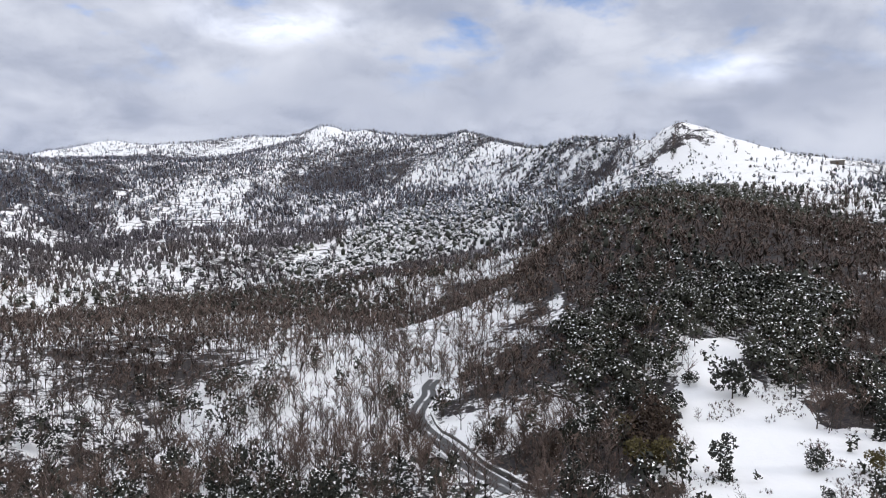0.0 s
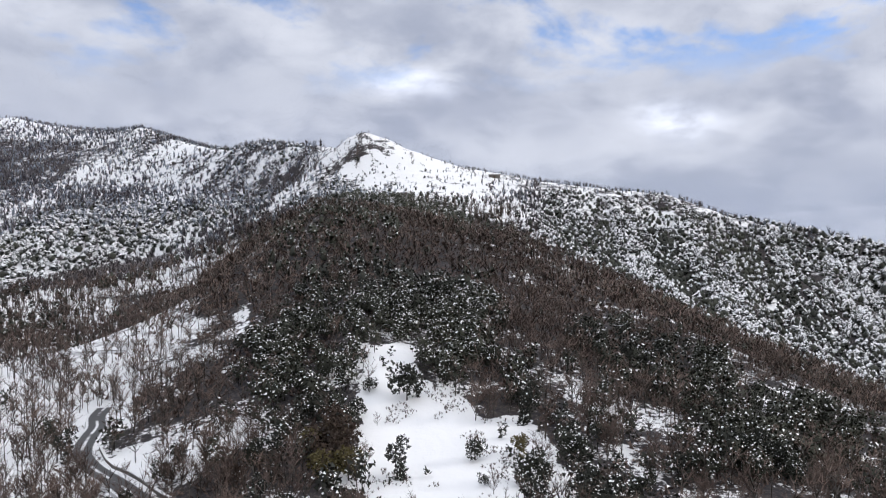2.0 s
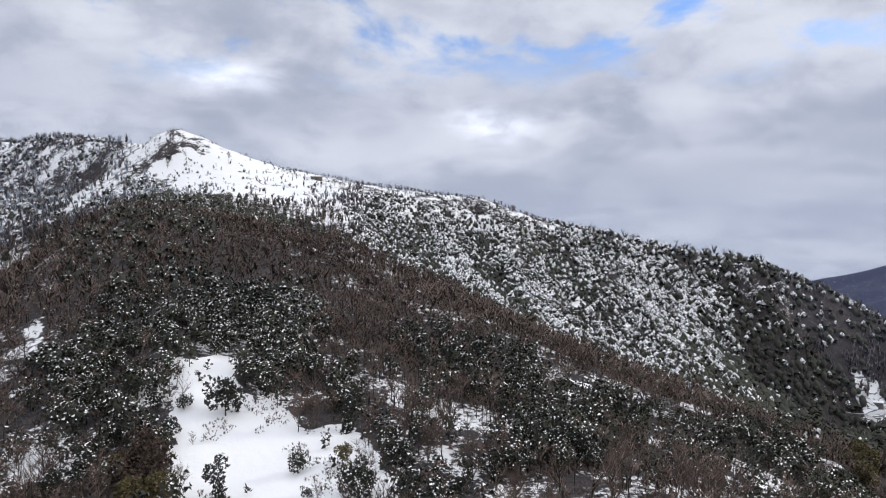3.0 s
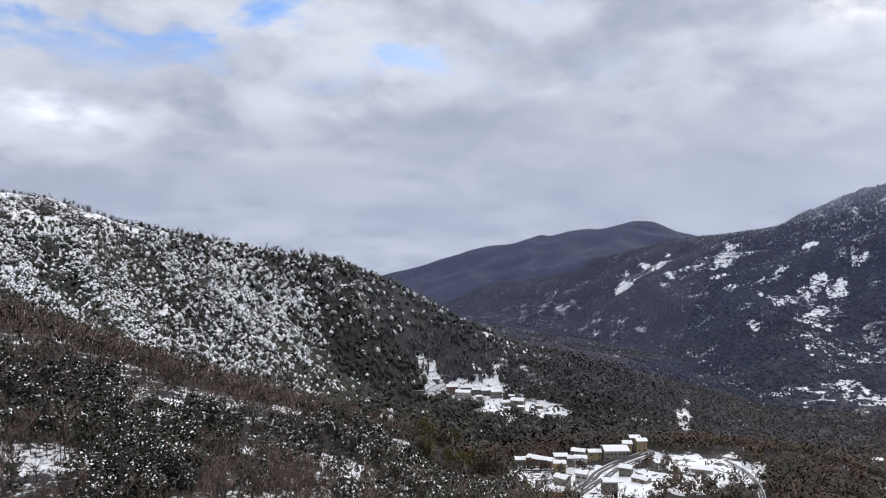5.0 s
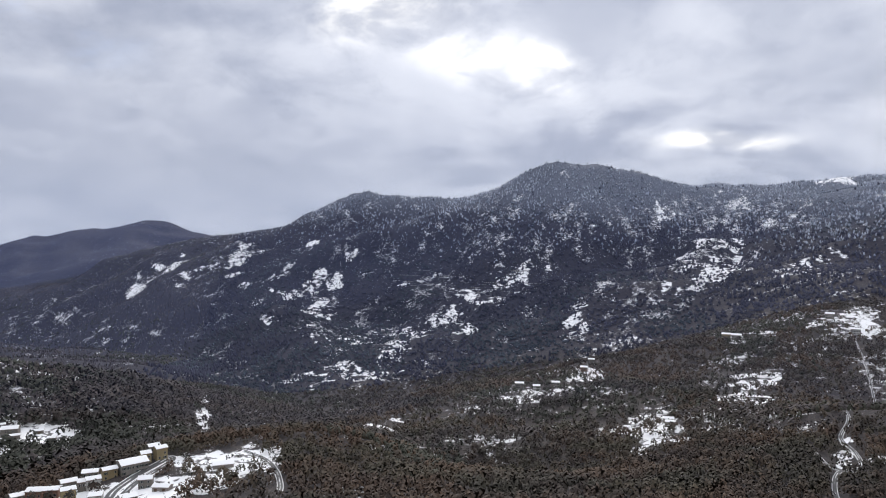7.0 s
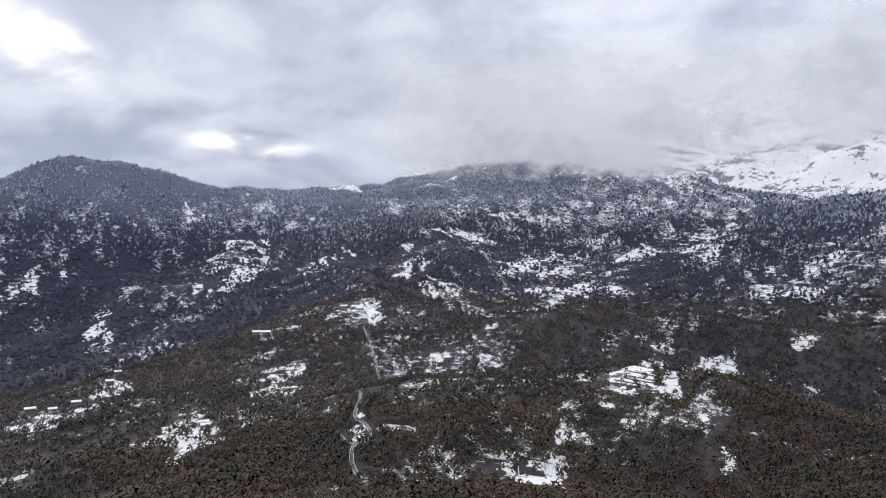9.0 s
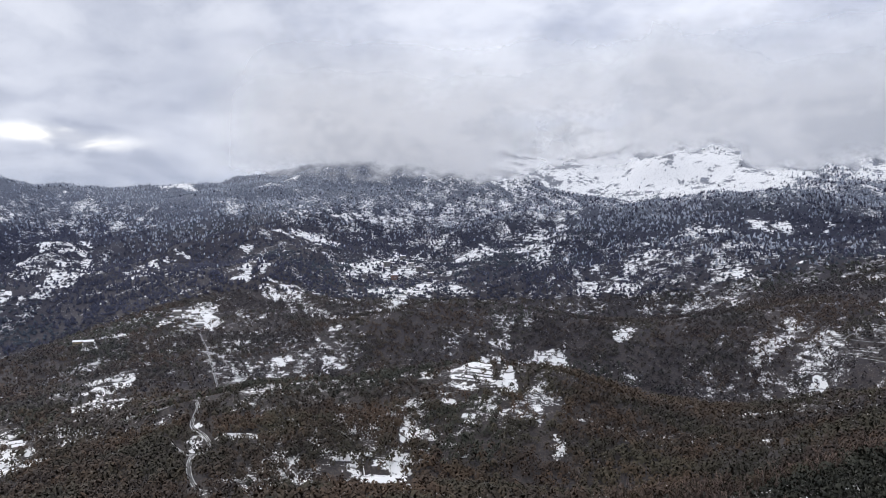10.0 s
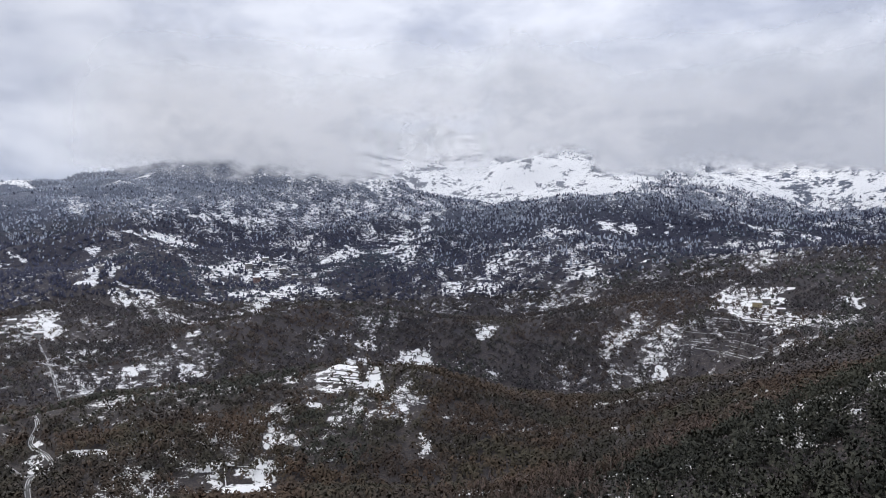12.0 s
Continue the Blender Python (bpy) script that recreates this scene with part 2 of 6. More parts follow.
# ---- the ground: one sheet spread over the crests and valleys ----
LINES = {}
LINES["back_ridge"] = ((-1350, 1475, 459), (-1182, 1291, 435.3), (-1163, 1316, 451.7), (-1143, 1341, 463.6), (-1123, 1366, 473.3),
    (-1093, 1400, 481.4), (-1070, 1425, 496.6), (-1037, 1459, 509), (-974, 1450, 497.5), (-911, 1440, 491), (-833, 1424, 488.7),
    (-777, 1421, 491.9), (-736, 1417, 495.4), (-694, 1412, 501.1), (-639, 1404, 501.1), (-598, 1397, 494.5), (-566, 1411, 496.6),
    (-538, 1421, 503.3), (-526, 1426, 517.9))
LINES["snow_ridge"] = ((85, 660, 393.9), (89, 649, 397.6), (94, 645, 396.9), (109, 639, 390.7), (130, 629, 380.2), (154, 617, 369.7),
    (172, 606, 362.1), (190, 594, 357), (208, 588, 354.7), (229, 581, 348.5), (258, 569, 345.8), (280, 558, 342.6), (302, 546, 338.9),
    (323, 533, 336.7), (343, 520, 330.6), (363, 507, 321.2))
LINES["ridge_tail"] = ((384, 496, 313.3), (407, 487, 310.4), (428, 477, 303.6), (458, 476, 297.3), (487, 473, 292.7), (506, 467, 287.5),
    (525, 446, 283.6), (550, 415, 280), (600, 420, 269.6), (632, 418, 259.3), (672, 405, 241), (709, 391, 219.8), (742, 365, 197.4),
    (780, 331, 174.9), (819, 294, 157.1), (871, 236, 135.1), (900, 35, 75))
LINES["clearing_spur"] = ((-425, 1315, 491), (-470, 1050, 407), (-460, 885, 361), (-480, 700, 290), (-490, 570, 268))
LINES["left_spur"] = ((-116, 125, 245), (-116, 151, 237), (-113, 183, 243), (-107, 226, 255), (-106, 281, 255), (-84, 330, 251), (-59, 386, 246),
    (-41, 468, 258))
LINES["left_slope"] = ((-285, 309, 245), (-292, 381, 248), (-264, 448, 249), (-215, 520, 260), (-145, 580, 266), (-70, 595, 271))
LINES["upper_slope"] = ((-350, 935, 355), (-235, 920, 360), (-110, 845, 347), (-35, 760, 342), (35, 680, 342))
LINES["near_road"] = ((-10, 120, 254), (-20, 139, 252), (-32, 162, 251), (-39, 178, 251), (-42, 211, 251), (-42, 236, 253))
LINES["near_spur"] = ((75, 555, 334), (50, 477, 322), (28, 379, 314), (30, 329, 302), (34, 268, 285), (35, 212, 275), (36, 176, 268), (29, 144, 256),
    (31, 121, 256))
LINES["spur_left"] = ((28, 379, 314), (13, 360, 303), (-3, 330, 288), (-19, 289, 272), (-30, 263, 265), (-39, 252, 260))
LINES["spur_right"] = ((33, 367, 315), (70, 351, 308), (103, 323, 296), (129, 281, 280), (151, 246, 270), (175, 192, 253), (192, 144, 244))
LINES["spur_end"] = ((192, 140, 243), (235, 128, 227), (274, 117, 214))
LINES["spur_foot"] = ((48, 114, 257), (69, 109, 255), (105, 92, 256))
LINES["village_spur"] = ((200, 108, 222), (303, 124, 183), (348, 120, 171), (411, 120, 170), (442, 101, 174), (462, 77, 172), (478, 34, 175), (469,
    -2, 176), (458, -28, 172))
LINES["hamlet_slope"] = ((500, 360, 139), (585, 345, 137), (650, 330, 145), (620, 270, 144), (580, 210, 141))
LINES["hidden_valley"] = ((497, 205, 150), (625, 120, 132), (740, 25, 102))
LINES["main_valley"] = ((800, -30, 78), (1100, 40, 44), (1665, 325, 23), (2215, 925, -39), (2975, 1835, -45), (3820, 2560, -20))
LINES["far_mountain"] = ((3827, 2547, 28.7), (3904, 2410, 59.4), (4001, 2220, 122.9), (4090, 2023, 191.2), (4144, 1889, 216.5),
    (4183, 1787, 216.5), (4241, 1614, 282.1), (4260, 1428, 311.2), (4271, 1244, 329), (4284, 1100, 364.3), (4290, 1011, 381.6),
    (4295, 887, 353), (4295, 678, 293.9), (4322, 477, 201.9))
LINES["east_ridge"] = ((2776, 831, 198), (2751, 658, 241.7), (2688, 510, 276.8), (2629, 393, 290.5), (2577, 284, 301.1),
    (2485, 122, 320.6), (2458, 81, 358.1), (2394, -4, 392.5), (2339, -70, 424.8), (2286, -129, 448.2), (2283, -167, 432.1),
    (2275, -256, 415), (2222, -244, 415.2), (2177, -337, 414.5), (2135, -418, 407.2), (2081, -497, 428), (2043, -549, 459.8),
    (2022, -606, 494.6), (2005, -649, 510.1), (1996, -671, 510.6), (1974, -721, 501.9), (1960, -750, 504.1), (1947, -778, 511.1),
    (1925, -821, 488.9), (1878, -907, 471.7), (1853, -968, 444.6), (1826, -1028, 427.1))
LINES["south_ridge"] = ((1810, -1077, 430.6), (1803, -1132, 432), (1787, -1224, 430.9), (1755, -1309, 447.9), (1719, -1393, 452.6),
    (1696, -1442, 460.4), (1661, -1506, 446.7), (1643, -1538, 443.3), (1605, -1600, 465), (1555, -1675, 483.1), (1524, -1718, 508.1),
    (1491, -1751, 528.3), (1400, -1825, 554.9), (1287, -1906, 571.2), (1182, -1938, 548.8), (1075, -1966, 504.6), (999, -1973, 499.3),
    (943, -1977, 496.2), (867, -1981, 475), (811, -1981, 442.6), (733, -1969, 423.3), (603, -1950, 400.3), (479, -1923, 371.9))
LINES["west_peaks"] = ((103, -2841, 505.6), (-27, -2809, 521), (-103, -2787, 545.9), (-212, -2749, 535.1), (-314, -2708, 536.1),
    (-409, -2663, 544.1), (-509, -2612, 550.2), (-680, -2505, 541.6), (-919, -2429, 501.2))
LINES["east_bench"] = ((2070, 325, 175), (1895, 50, 148), (1785, -210, 179), (1550, -385, 170), (1570, -505, 207), (1505, -790, 223))
LINES["east_foot"] = ((1480, 230, 35), (1195, 50, 38), (1245, -95, 57), (1225, -245, 80), (1220, -445, 120), (1130, -645, 161))
LINES["front_crest"] = ((795, -70, 112), (835, -155, 119), (850, -225, 122), (835, -325, 145), (840, -445, 158), (835, -550, 175))
LINES["front_foot"] = ((488, -100, 121), (408, -186, 157), (356, -240, 179))
LINES["brown_crest"] = ((556, -1362, 284.3), (493, -1513, 320.8), (422, -1593, 348.9), (334, -1679, 380), (235, -1739, 397.3),
    (147, -1787, 411.7), (80, -1773, 404.1), (4, -1753, 381.8), (-68, -1721, 357.7), (-155, -1674, 339.6), (-225, -1629, 324.3),
    (-320, -1614, 281.2))
LINES["hill_line"] = ((860, -665, 200), (745, -650, 179), (585, -670, 184), (480, -805, 223), (355, -815, 215), (220, -810, 197), (150, -880, 206),
    (15, -940, 233), (-80, -870, 229), (-195, -855, 223))
LINES["mid_line"] = ((435, -335, 183), (431, -430, 182), (380, -505, 180), (275, -520, 203), (200, -515, 204), (155, -610, 169), (50, -510, 170), (20,
    -590, 190), (-55, -590, 198))
LINES["low_line"] = ((317, -259, 178), (226, -317, 170), (123, -370, 164), (29, -381, 174))
LINES["dark_spur"] = ((24, -321, 196), (-1, -313, 217), (-33, -292, 242), (-67, -266, 264))
LINES["east_slope"] = ((1325, -570, 203), (1220, -770, 215), (900, -860, 257), (985, -1250, 285), (870, -1570, 325))
LINES["hamlet_hill"] = ((915, -1045, 239), (880, -1265, 264), (720, -1245, 244))
LINES["hidden_gully"] = ((290, 310, 215), (345, 262, 165), (410, 225, 148), (497, 205, 140))
LINES["south_gully"] = ((640, -840, 178), (560, -950, 185), (430, -990, 176), (300, -1000, 168), (190, -1050, 180))
LINES["front_gully"] = ((960, -60, 58), (1010, -200, 62), (1040, -330, 84), (1050, -470, 112), (1030, -600, 138))
LINES["mid_gully"] = ((540, -480, 150), (450, -570, 146), (330, -640, 142), (200, -680, 140), (80, -690, 140), (-20, -720, 150))
LINES["shoulder"] = ((31, 121, 256), (15, 60, 253), (0, 0, 250), (-40, -130, 248), (-67, -266, 264), (-150, -330, 285))
LINES["behind"] = ((-525, -2440, 482), (-1600, -1900, 520), (-2200, -600, 500), (-2000, 700, 480), (-1350, 1475, 459))
LINES["back_crags"] = ((-498, 1351, 504.1), (-477, 1339, 510.8), (-448, 1321, 495.3), (-426, 1308, 487.4), (-391, 1285, 489.8),
    (-357, 1261, 481.3), (-322, 1232, 471.4), (-283, 1196, 462.7), (-232, 1147, 452.2), (-199, 1120, 450.7), (-162, 1088, 453.5),
    (-135, 1047, 439.6), (-104, 998, 424.3), (-76, 947, 412.2), (-51, 894, 402.5), (-31, 849, 397), (-18, 823, 402.1), (-2, 790, 401.3),
    (16, 764, 395.7), (38, 729, 389), (53, 709, 391.7), (71, 682, 383.4), (79, 670, 384.8), (85, 660, 392.4))
LINES["cloud_peak"] = ((1889, -2318, 653.9), (1766, -2413, 710), (1477, -2600, 752.7), (1223, -2729, 742.6), (1135, -2767, 733.5),
    (1045, -2802, 786.1), (887, -2857, 708.7), (773, -2890, 788.1), (476, -2954, 831.9), (143, -2990, 748.3), (-169, -2989, 696.1),
    (-452, -2960, 690.4), (-783, -2892, 605.8))
LINES["snow_peak"] = ((990, -2285, 535.5), (916, -2288, 521.5), (827, -2287, 534.3), (779, -2286, 493.9), (715, -2282, 468.9),
    (670, -2291, 504.7), (632, -2298, 525), (595, -2305, 550.9), (548, -2312, 570.6), (505, -2317, 571.4), (455, -2321, 545.4),
    (381, -2323, 555.9), (299, -2323, 534.6), (244, -2306, 511.3), (138, -2269, 487.5), (55, -2239, 471), (36, -2232, 456.5),
    (-54, -2193, 430.7), (-140, -2146, 404.4), (-207, -2104, 381.7), (-268, -2057, 354.4))
LINES["snow_foot"] = ((880, -2148, 449.7), (734, -2128, 420.2), (575, -2063, 385.5), (405, -2032, 403.7), (245, -2038, 407.8))
LINES["west_foot"] = ((-314, -2394, 356), (-387, -2317, 371.9), (-442, -2252, 355.5), (-604, -2215, 359.4))
HALF, CELL = 4900.0, 12.25
TABLE = np.random.RandomState(7).rand(256, 256)


def value_noise(x, y, wave, seed=0):
    """Smooth noise from 0 to 1 with the given wavelength in metres."""
    u, v = x / wave + 17.3 * seed, y / wave + 41.7 * seed
    i, j = np.floor(u).astype(int), np.floor(v).astype(int)
    a, b = u - i, v - j
    a, b = a * a * (3 - 2 * a), b * b * (3 - 2 * b)
    g = lambda p, q: TABLE[p % 256, q % 256]
    return (g(i, j) * (1 - a) + g(i + 1, j) * a) * (1 - b) + (g(i, j + 1) * (1 - a) + g(i + 1, j + 1) * a) * b


def fbm(x, y, wave, octaves=4, seed=0):
    total, amp, norm = 0.0, 1.0, 0.0
    for k in range(octaves):
        total, norm = total + amp * value_noise(x + 3.1 * y * 0.1 * k, y - 0.31 * x * k, wave / 2**k, seed + k), norm + amp
        amp *= 0.5
    return total / norm


def smooth(x, lo, hi):
    k = np.clip((x - lo) / (hi - lo), 0, 1)
    return k * k * (3 - 2 * k)


def walk_line(points, step):
    """Points every step metres along a line."""
    out = []
    for a, b in zip(points, points[1:]):
        a, b = np.array(a, float), np.array(b, float)
        n = max(1, int(np.hypot(*(b - a)[:2]) / step))
        out += [a + (b - a) * k / n for k in range(n)]
    return np.array(out + [np.array(points[-1], float)])


def relaxed():
    """A sheet pulled taut over the lines, from a coarse grid to a fine one; and how far each cell lies from a line."""
    rim = [(4850 * math.sin(a / 36 * math.pi), 4850 * math.cos(a / 36 * math.pi), -30) for a in range(73)]
    pts = np.concatenate([walk_line(p, 4.0) for p in LINES.values()] + [walk_line(rim, 20.0)])
    sheet = None
    for n in (25, 50, 100, 200, 400, 800):
        cell = 2 * HALF / n
        i, j = (np.clip(((pts[:, k] + HALF) / cell).astype(int), 0, n - 1) for k in (0, 1))
        total, count = np.zeros((n, n)), np.zeros((n, n))
        np.add.at(total, (i, j), pts[:, 2])
        np.add.at(count, (i, j), 1)
        fixed = count > 0
        held = total / np.maximum(count, 1)
        sheet = np.full((n, n), 200.0) if sheet is None else np.repeat(np.repeat(sheet, 2, 0), 2, 1)
        for _ in range(200 if n < 200 else 70):
            sheet = np.where(fixed, held, sheet)
            p = np.pad(sheet, 1, mode="edge")
            sheet = (p[:-2, 1:-1] + p[2:, 1:-1] + p[1:-1, :-2] + p[1:-1, 2:]) / 4
        sheet = np.where(fixed, held, sheet)
    away = np.where(fixed, 0.0, 1e4)
    for _ in range(30):
        p = np.pad(away, 1, mode="edge")
        away = np.minimum(away, CELL + np.minimum(np.minimum(p[:-2, 1:-1], p[2:, 1:-1]), np.minimum(p[1:-1, :-2], p[1:-1, 2:])))
    for _ in range(2):
        p = np.pad(sheet, 1, mode="edge")
        sheet = sheet * 0.4 + 0.15 * (p[:-2, 1:-1] + p[2:, 1:-1] + p[1:-1, :-2] + p[1:-1, 2:])
    sheet = np.where(fixed, 0.25 * sheet + 0.75 * held, sheet)
    return sheet, np.minimum(away, 370.0)


SHEET, AWAY = relaxed()


def sample(grid, x, y):
    u, v = np.clip((x + HALF) / CELL - 0.5, 0, 798.9), np.clip((y + HALF) / CELL - 0.5, 0, 798.9)
    i, j = u.astype(int), v.astype(int)
    a, b = u - i, v - j
    return (grid[i, j] * (1 - a) + grid[i + 1, j] * a) * (1 - b) + (grid[i, j + 1] * (1 - a) + grid[i + 1, j + 1] * a) * b


def ribs(x, y):
    """The northern ridge's flank: how far a place lies on it, and its ribs (1) and runnels (0), which run down aslant."""
    s, d = (x - 258) * 0.885 - (y - 569) * 0.466, -(x - 258) * 0.466 - (y - 569) * 0.885
    on = smooth(s, -90, 100) * (1 - smooth(s, 330, 580)) * smooth(d, 3, 45) * (1 - smooth(d, 170, 250))
    c = 0.956 * x - 0.29 * y + 16 * (fbm(x, y, 70, 2, 14) - 0.5)
    n = 0.68 * value_noise(c, 0.10 * d, 26, 15) + 0.32 * value_noise(c, 0.16 * d, 11, 16)
    return on, np.clip(0.5 + 1.5 * (n - 0.5), 0, 1)


def raw_height(x, y):
    """The sheet with gullies and humps, fewer near the crests and far finer near the middle."""
    far = smooth(sample(AWAY, x, y), 0, 220)
    r = np.hypot(x, y)
    gully = 1 - np.abs(2 * fbm(x, y, 170, 2, 5) - 1)
    big = 1 - np.abs(2 * fbm(x, y, 420, 2, 9) - 1)
    z = sample(SHEET, x, y) + far * (16 * (gully - 0.75) + (34 * smooth(r, 500, 1300) + 55 * smooth(r, 1050, 1700)) * (big - 0.75))
    z = z + (0.15 + far) * 4.0 * (fbm(x, y, 46, 3, 2) - 0.5) + 2.2 * smooth(r, 250, 700) * (fbm(x, y, 24, 2, 3) - 0.5)
    flank, rib = ribs(x, y)
    z = z + flank * 15 * (rib - 0.5)
    return z + smooth(r, 1000, 2200) * 16 * (fbm(x, y, 90, 3, 4) - 0.5)


# the mesh is finest in the sector the camera sees, coarse behind it
RING_R = np.concatenate([np.geomspace(14.0, 105.0, 12, endpoint=False), np.geomspace(105.0, 4850.0, 230)])
RING_A = np.radians(np.concatenate([np.linspace(-50, 200, 720, endpoint=False), np.linspace(200, 310, 48, endpoint=False)]))
RINGS, TURNS, R_MIN, R_MAX = len(RING_R), len(RING_A), RING_R[0], RING_R[-1]
GX, GY = RING_R[:, None] * np.sin(RING_A), RING_R[:, None] * np.cos(RING_A)
GZ = raw_height(GX, GY)


def mesh_place(x, y):
    """Ring and turn of a place, as fractional numbers, with its radius."""
    r = np.clip(np.hypot(x, y), R_MIN, R_MAX * 0.999)
    a = (np.arctan2(x, y) - RING_A[0]) % (2 * np.pi) + RING_A[0]
    v = np.interp(a, np.append(RING_A, RING_A[0] + 2 * np.pi), np.arange(TURNS + 1))
    return np.interp(r, RING_R, np.arange(RINGS)), v


def ground_z(x, y):
    """The height of the ground's mesh at points of the plan."""
    u, v = mesh_place(np.asarray(x, float), np.asarray(y, float))
    i, j = np.minimum(u.astype(int), RINGS - 2), v.astype(int) % TURNS
    f, g, k = u - i, v - np.floor(v), (j + 1) % TURNS
    return (GZ[i, j] * (1 - f) + GZ[i + 1, j] * f) * (1 - g) + (GZ[i, k] * (1 - f) + GZ[i + 1, k] * f) * g


# open fields: x, y, half length, half width, turn in degrees, share of trees left
FIELDS = []
FIELDS += [  # back
    (-416, 732, 58, 171, 30, 0.12), (-438, 843, 23, 66, 27, 0.2), (-206, 563, 22, 36, 20, 0.1), (-526, 600, 26, 70, 41, 0.3),
    (-972, 1366, 148, 162, 35, 0.2), (-635, 1315, 94, 127, 26, 0.25), (-458, 1285, 44, 75, 20, 0.12), (-122, 948, 27, 48, 7, 0.25),
    (-792, 951, 60, 48, 40, 0.1), (-151, 889, 6, 18, 10, 0.1), (-7, 774, 9, 10, 1, 0.1), (52, 694, 17, 18, 356, 0.4)]
FIELDS += [  # left
    (-280, 380, 17, 65, 36, 0.4), (-287, 334, 14, 64, 41, 0.4), (-326, 400, 25, 20, 39, 0.4), (-65, 274, 22, 21, 13, 0.15),
    (-77, 238, 12, 23, 18, 0.5), (-71, 202, 10, 26, 19, 0.5), (-58, 221, 5, 16, 15, 0.5), (-92, 164, 9, 22, 29, 0.2),
    (-119, 143, 6, 17, 40, 0.2), (-99, 140, 7, 16, 35, 0.3), (-26, 162, 5, 12, 9, 0.25), (-52, 538, 11, 53, 5, 0.5),
    (-6, 260, 4, 27, 1, 0.3), (-108, 228, 8, 14, 25, 0.35)]
FIELDS += [  # near
    (34, 181, 8, 13, 347, 0.05), (37, 162, 11, 15, 347, 0), (38, 142, 17, 17, 347, 0), (34, 122, 20, 12, 346, 0), (55, 140, 9, 17, 340, 0.03), (28, 113, 14, 8, 346, 0),
    (152, 177, 3, 8, 319, 0.2), (145, 134, 5, 12, 313, 0.3), (159, 124, 5, 5, 308, 0.2), (55, 125, 7, 8, 336, 0.5),
    (140, 166, 4, 14, 320, 0.3), (162, 116, 8, 12, 305, 0.2), (190, 128, 6, 4, 304, 0.3)]
FIELDS += [  # ridge
    (126, 587, 48, 48, 348, 0.03), (98, 572, 23, 30, 350, 0.02), (175, 549, 42, 36, 342, 0.1), (254, 525, 70, 24, 334, 0.3),
    (342, 477, 57, 15, 324, 0.4), (171, 367, 5, 56, 335, 0.3), (181, 279, 3, 24, 327, 0.1), (334, 390, 5, 19, 319, 0.3),
    (327, 384, 5, 10, 320, 0.2), (762, 323, 27, 15, 293, 0.15), (811, 262, 21, 12, 288, 0.15)]
FIELDS += [  # village
    (368, 122, 34, 16, 290, 0.2),
    (615, 297, 70, 29, 296, 0.5), (490, 275, 20, 50, 299, 0.6), (640, 232, 33, 36, 290, 0.35), (513, 283, 22, 36, 299, 0.6), (575, 238, 45, 39, 292, 0.35), (449, 295, 18, 20, 303, 0.6),
    (575, 300, 60, 27, 330, 0.5), (610, 240, 40, 35, 300, 0.35), (500, 275, 50, 12, 350, 0.5), (655, 290, 30, 40, 300, 0.45),
    (591, 279, 60, 37, 295, 0.2), (635, 325, 34, 5, 297, 0.5), (559, 320, 40, 18, 300, 0.5), (577, 217, 30, 42, 291, 0.3),
    (444, 291, 26, 25, 303, 0.2), (539, 372, 15, 3, 305, 0.5), (473, 260, 30, 18, 299, 0.35), (364, 109, 40, 70, 287, 0.15),
    (423, 87, 14, 50, 282, 0.05), (423, 56, 19, 26, 278, 0.1), (379, 53, 18, 31, 278, 0.4), (329, 135, 11, 43, 292, 0.03),
    (757, 124, 5, 120, 279, 0.08), (350, 100, 30, 30, 0, 0), (385, 95, 38, 22, 0, 0), (420, 80, 25, 25, 0, 0), (600, 270, 46, 40, 0, 0), (500, 280, 60, 16, 0, 0.2)]
FIELDS += [  # east
    (2196, 240, 44, 60, 276, 0.2), (1908, 49, 69, 48, 271, 0.2), (1771, -244, 65, 36, 262, 0.4), (1558, -399, 84, 60, 256, 0.25),
    (1613, -492, 41, 27, 253, 0.3), (2186, 253, 44, 93, 277, 0.3), (2153, 34, 21, 30, 271, 0), (2030, 105, 41, 36, 273, 0.3),
    (1457, -137, 71, 78, 265, 0.5), (1252, -67, 91, 69, 267, 0.5), (1421, -266, 23, 114, 259, 0.4), (1757, 20, 35, 150, 271, 0.5),
    (1277, -475, 16, 72, 250, 0.4)]
FIELDS += [  # front
    (709, -225, 33, 54, 252, 0.15), (777, -304, 30, 45, 249, 0.2), (530, -261, 21, 44, 244, 0.1), (564, -124, 23, 27, 258, 0.25),
    (1420, -806, 46, 111, 240, 0.4), (1255, -683, 52, 45, 241, 0.4), (815, -520, 39, 27, 237, 0.15), (593, -385, 23, 60, 237, 0.15),
    (671, -59, 16, 27, 265, 0.3), (539, -226, 7, 23, 247, 0.1)]
FIELDS += [  # south far
    (1286, -714, 71, 75, 241, 0.45), (995, -949, 28, 136, 226, 0.2), (790, -656, 37, 45, 230, 0.2), (828, -522, 31, 39, 238, 0.1),
    (760, -1125, 76, 137, 214, 0.3), (691, -1005, 59, 48, 214, 0.3), (599, -1063, 29, 24, 209, 0.1), (511, -772, 33, 54, 214, 0.4),
    (680, -1299, 41, 75, 208, 0.2), (160, -1163, 28, 24, 188, 0.2), (141, -1062, 17, 45, 188, 0.2), (1006, -1178, 37, 57, 221, 0.2),
    (1105, -1194, 24, 66, 223, 0.3), (630, -1475, 64, 51, 203, 0.4)]
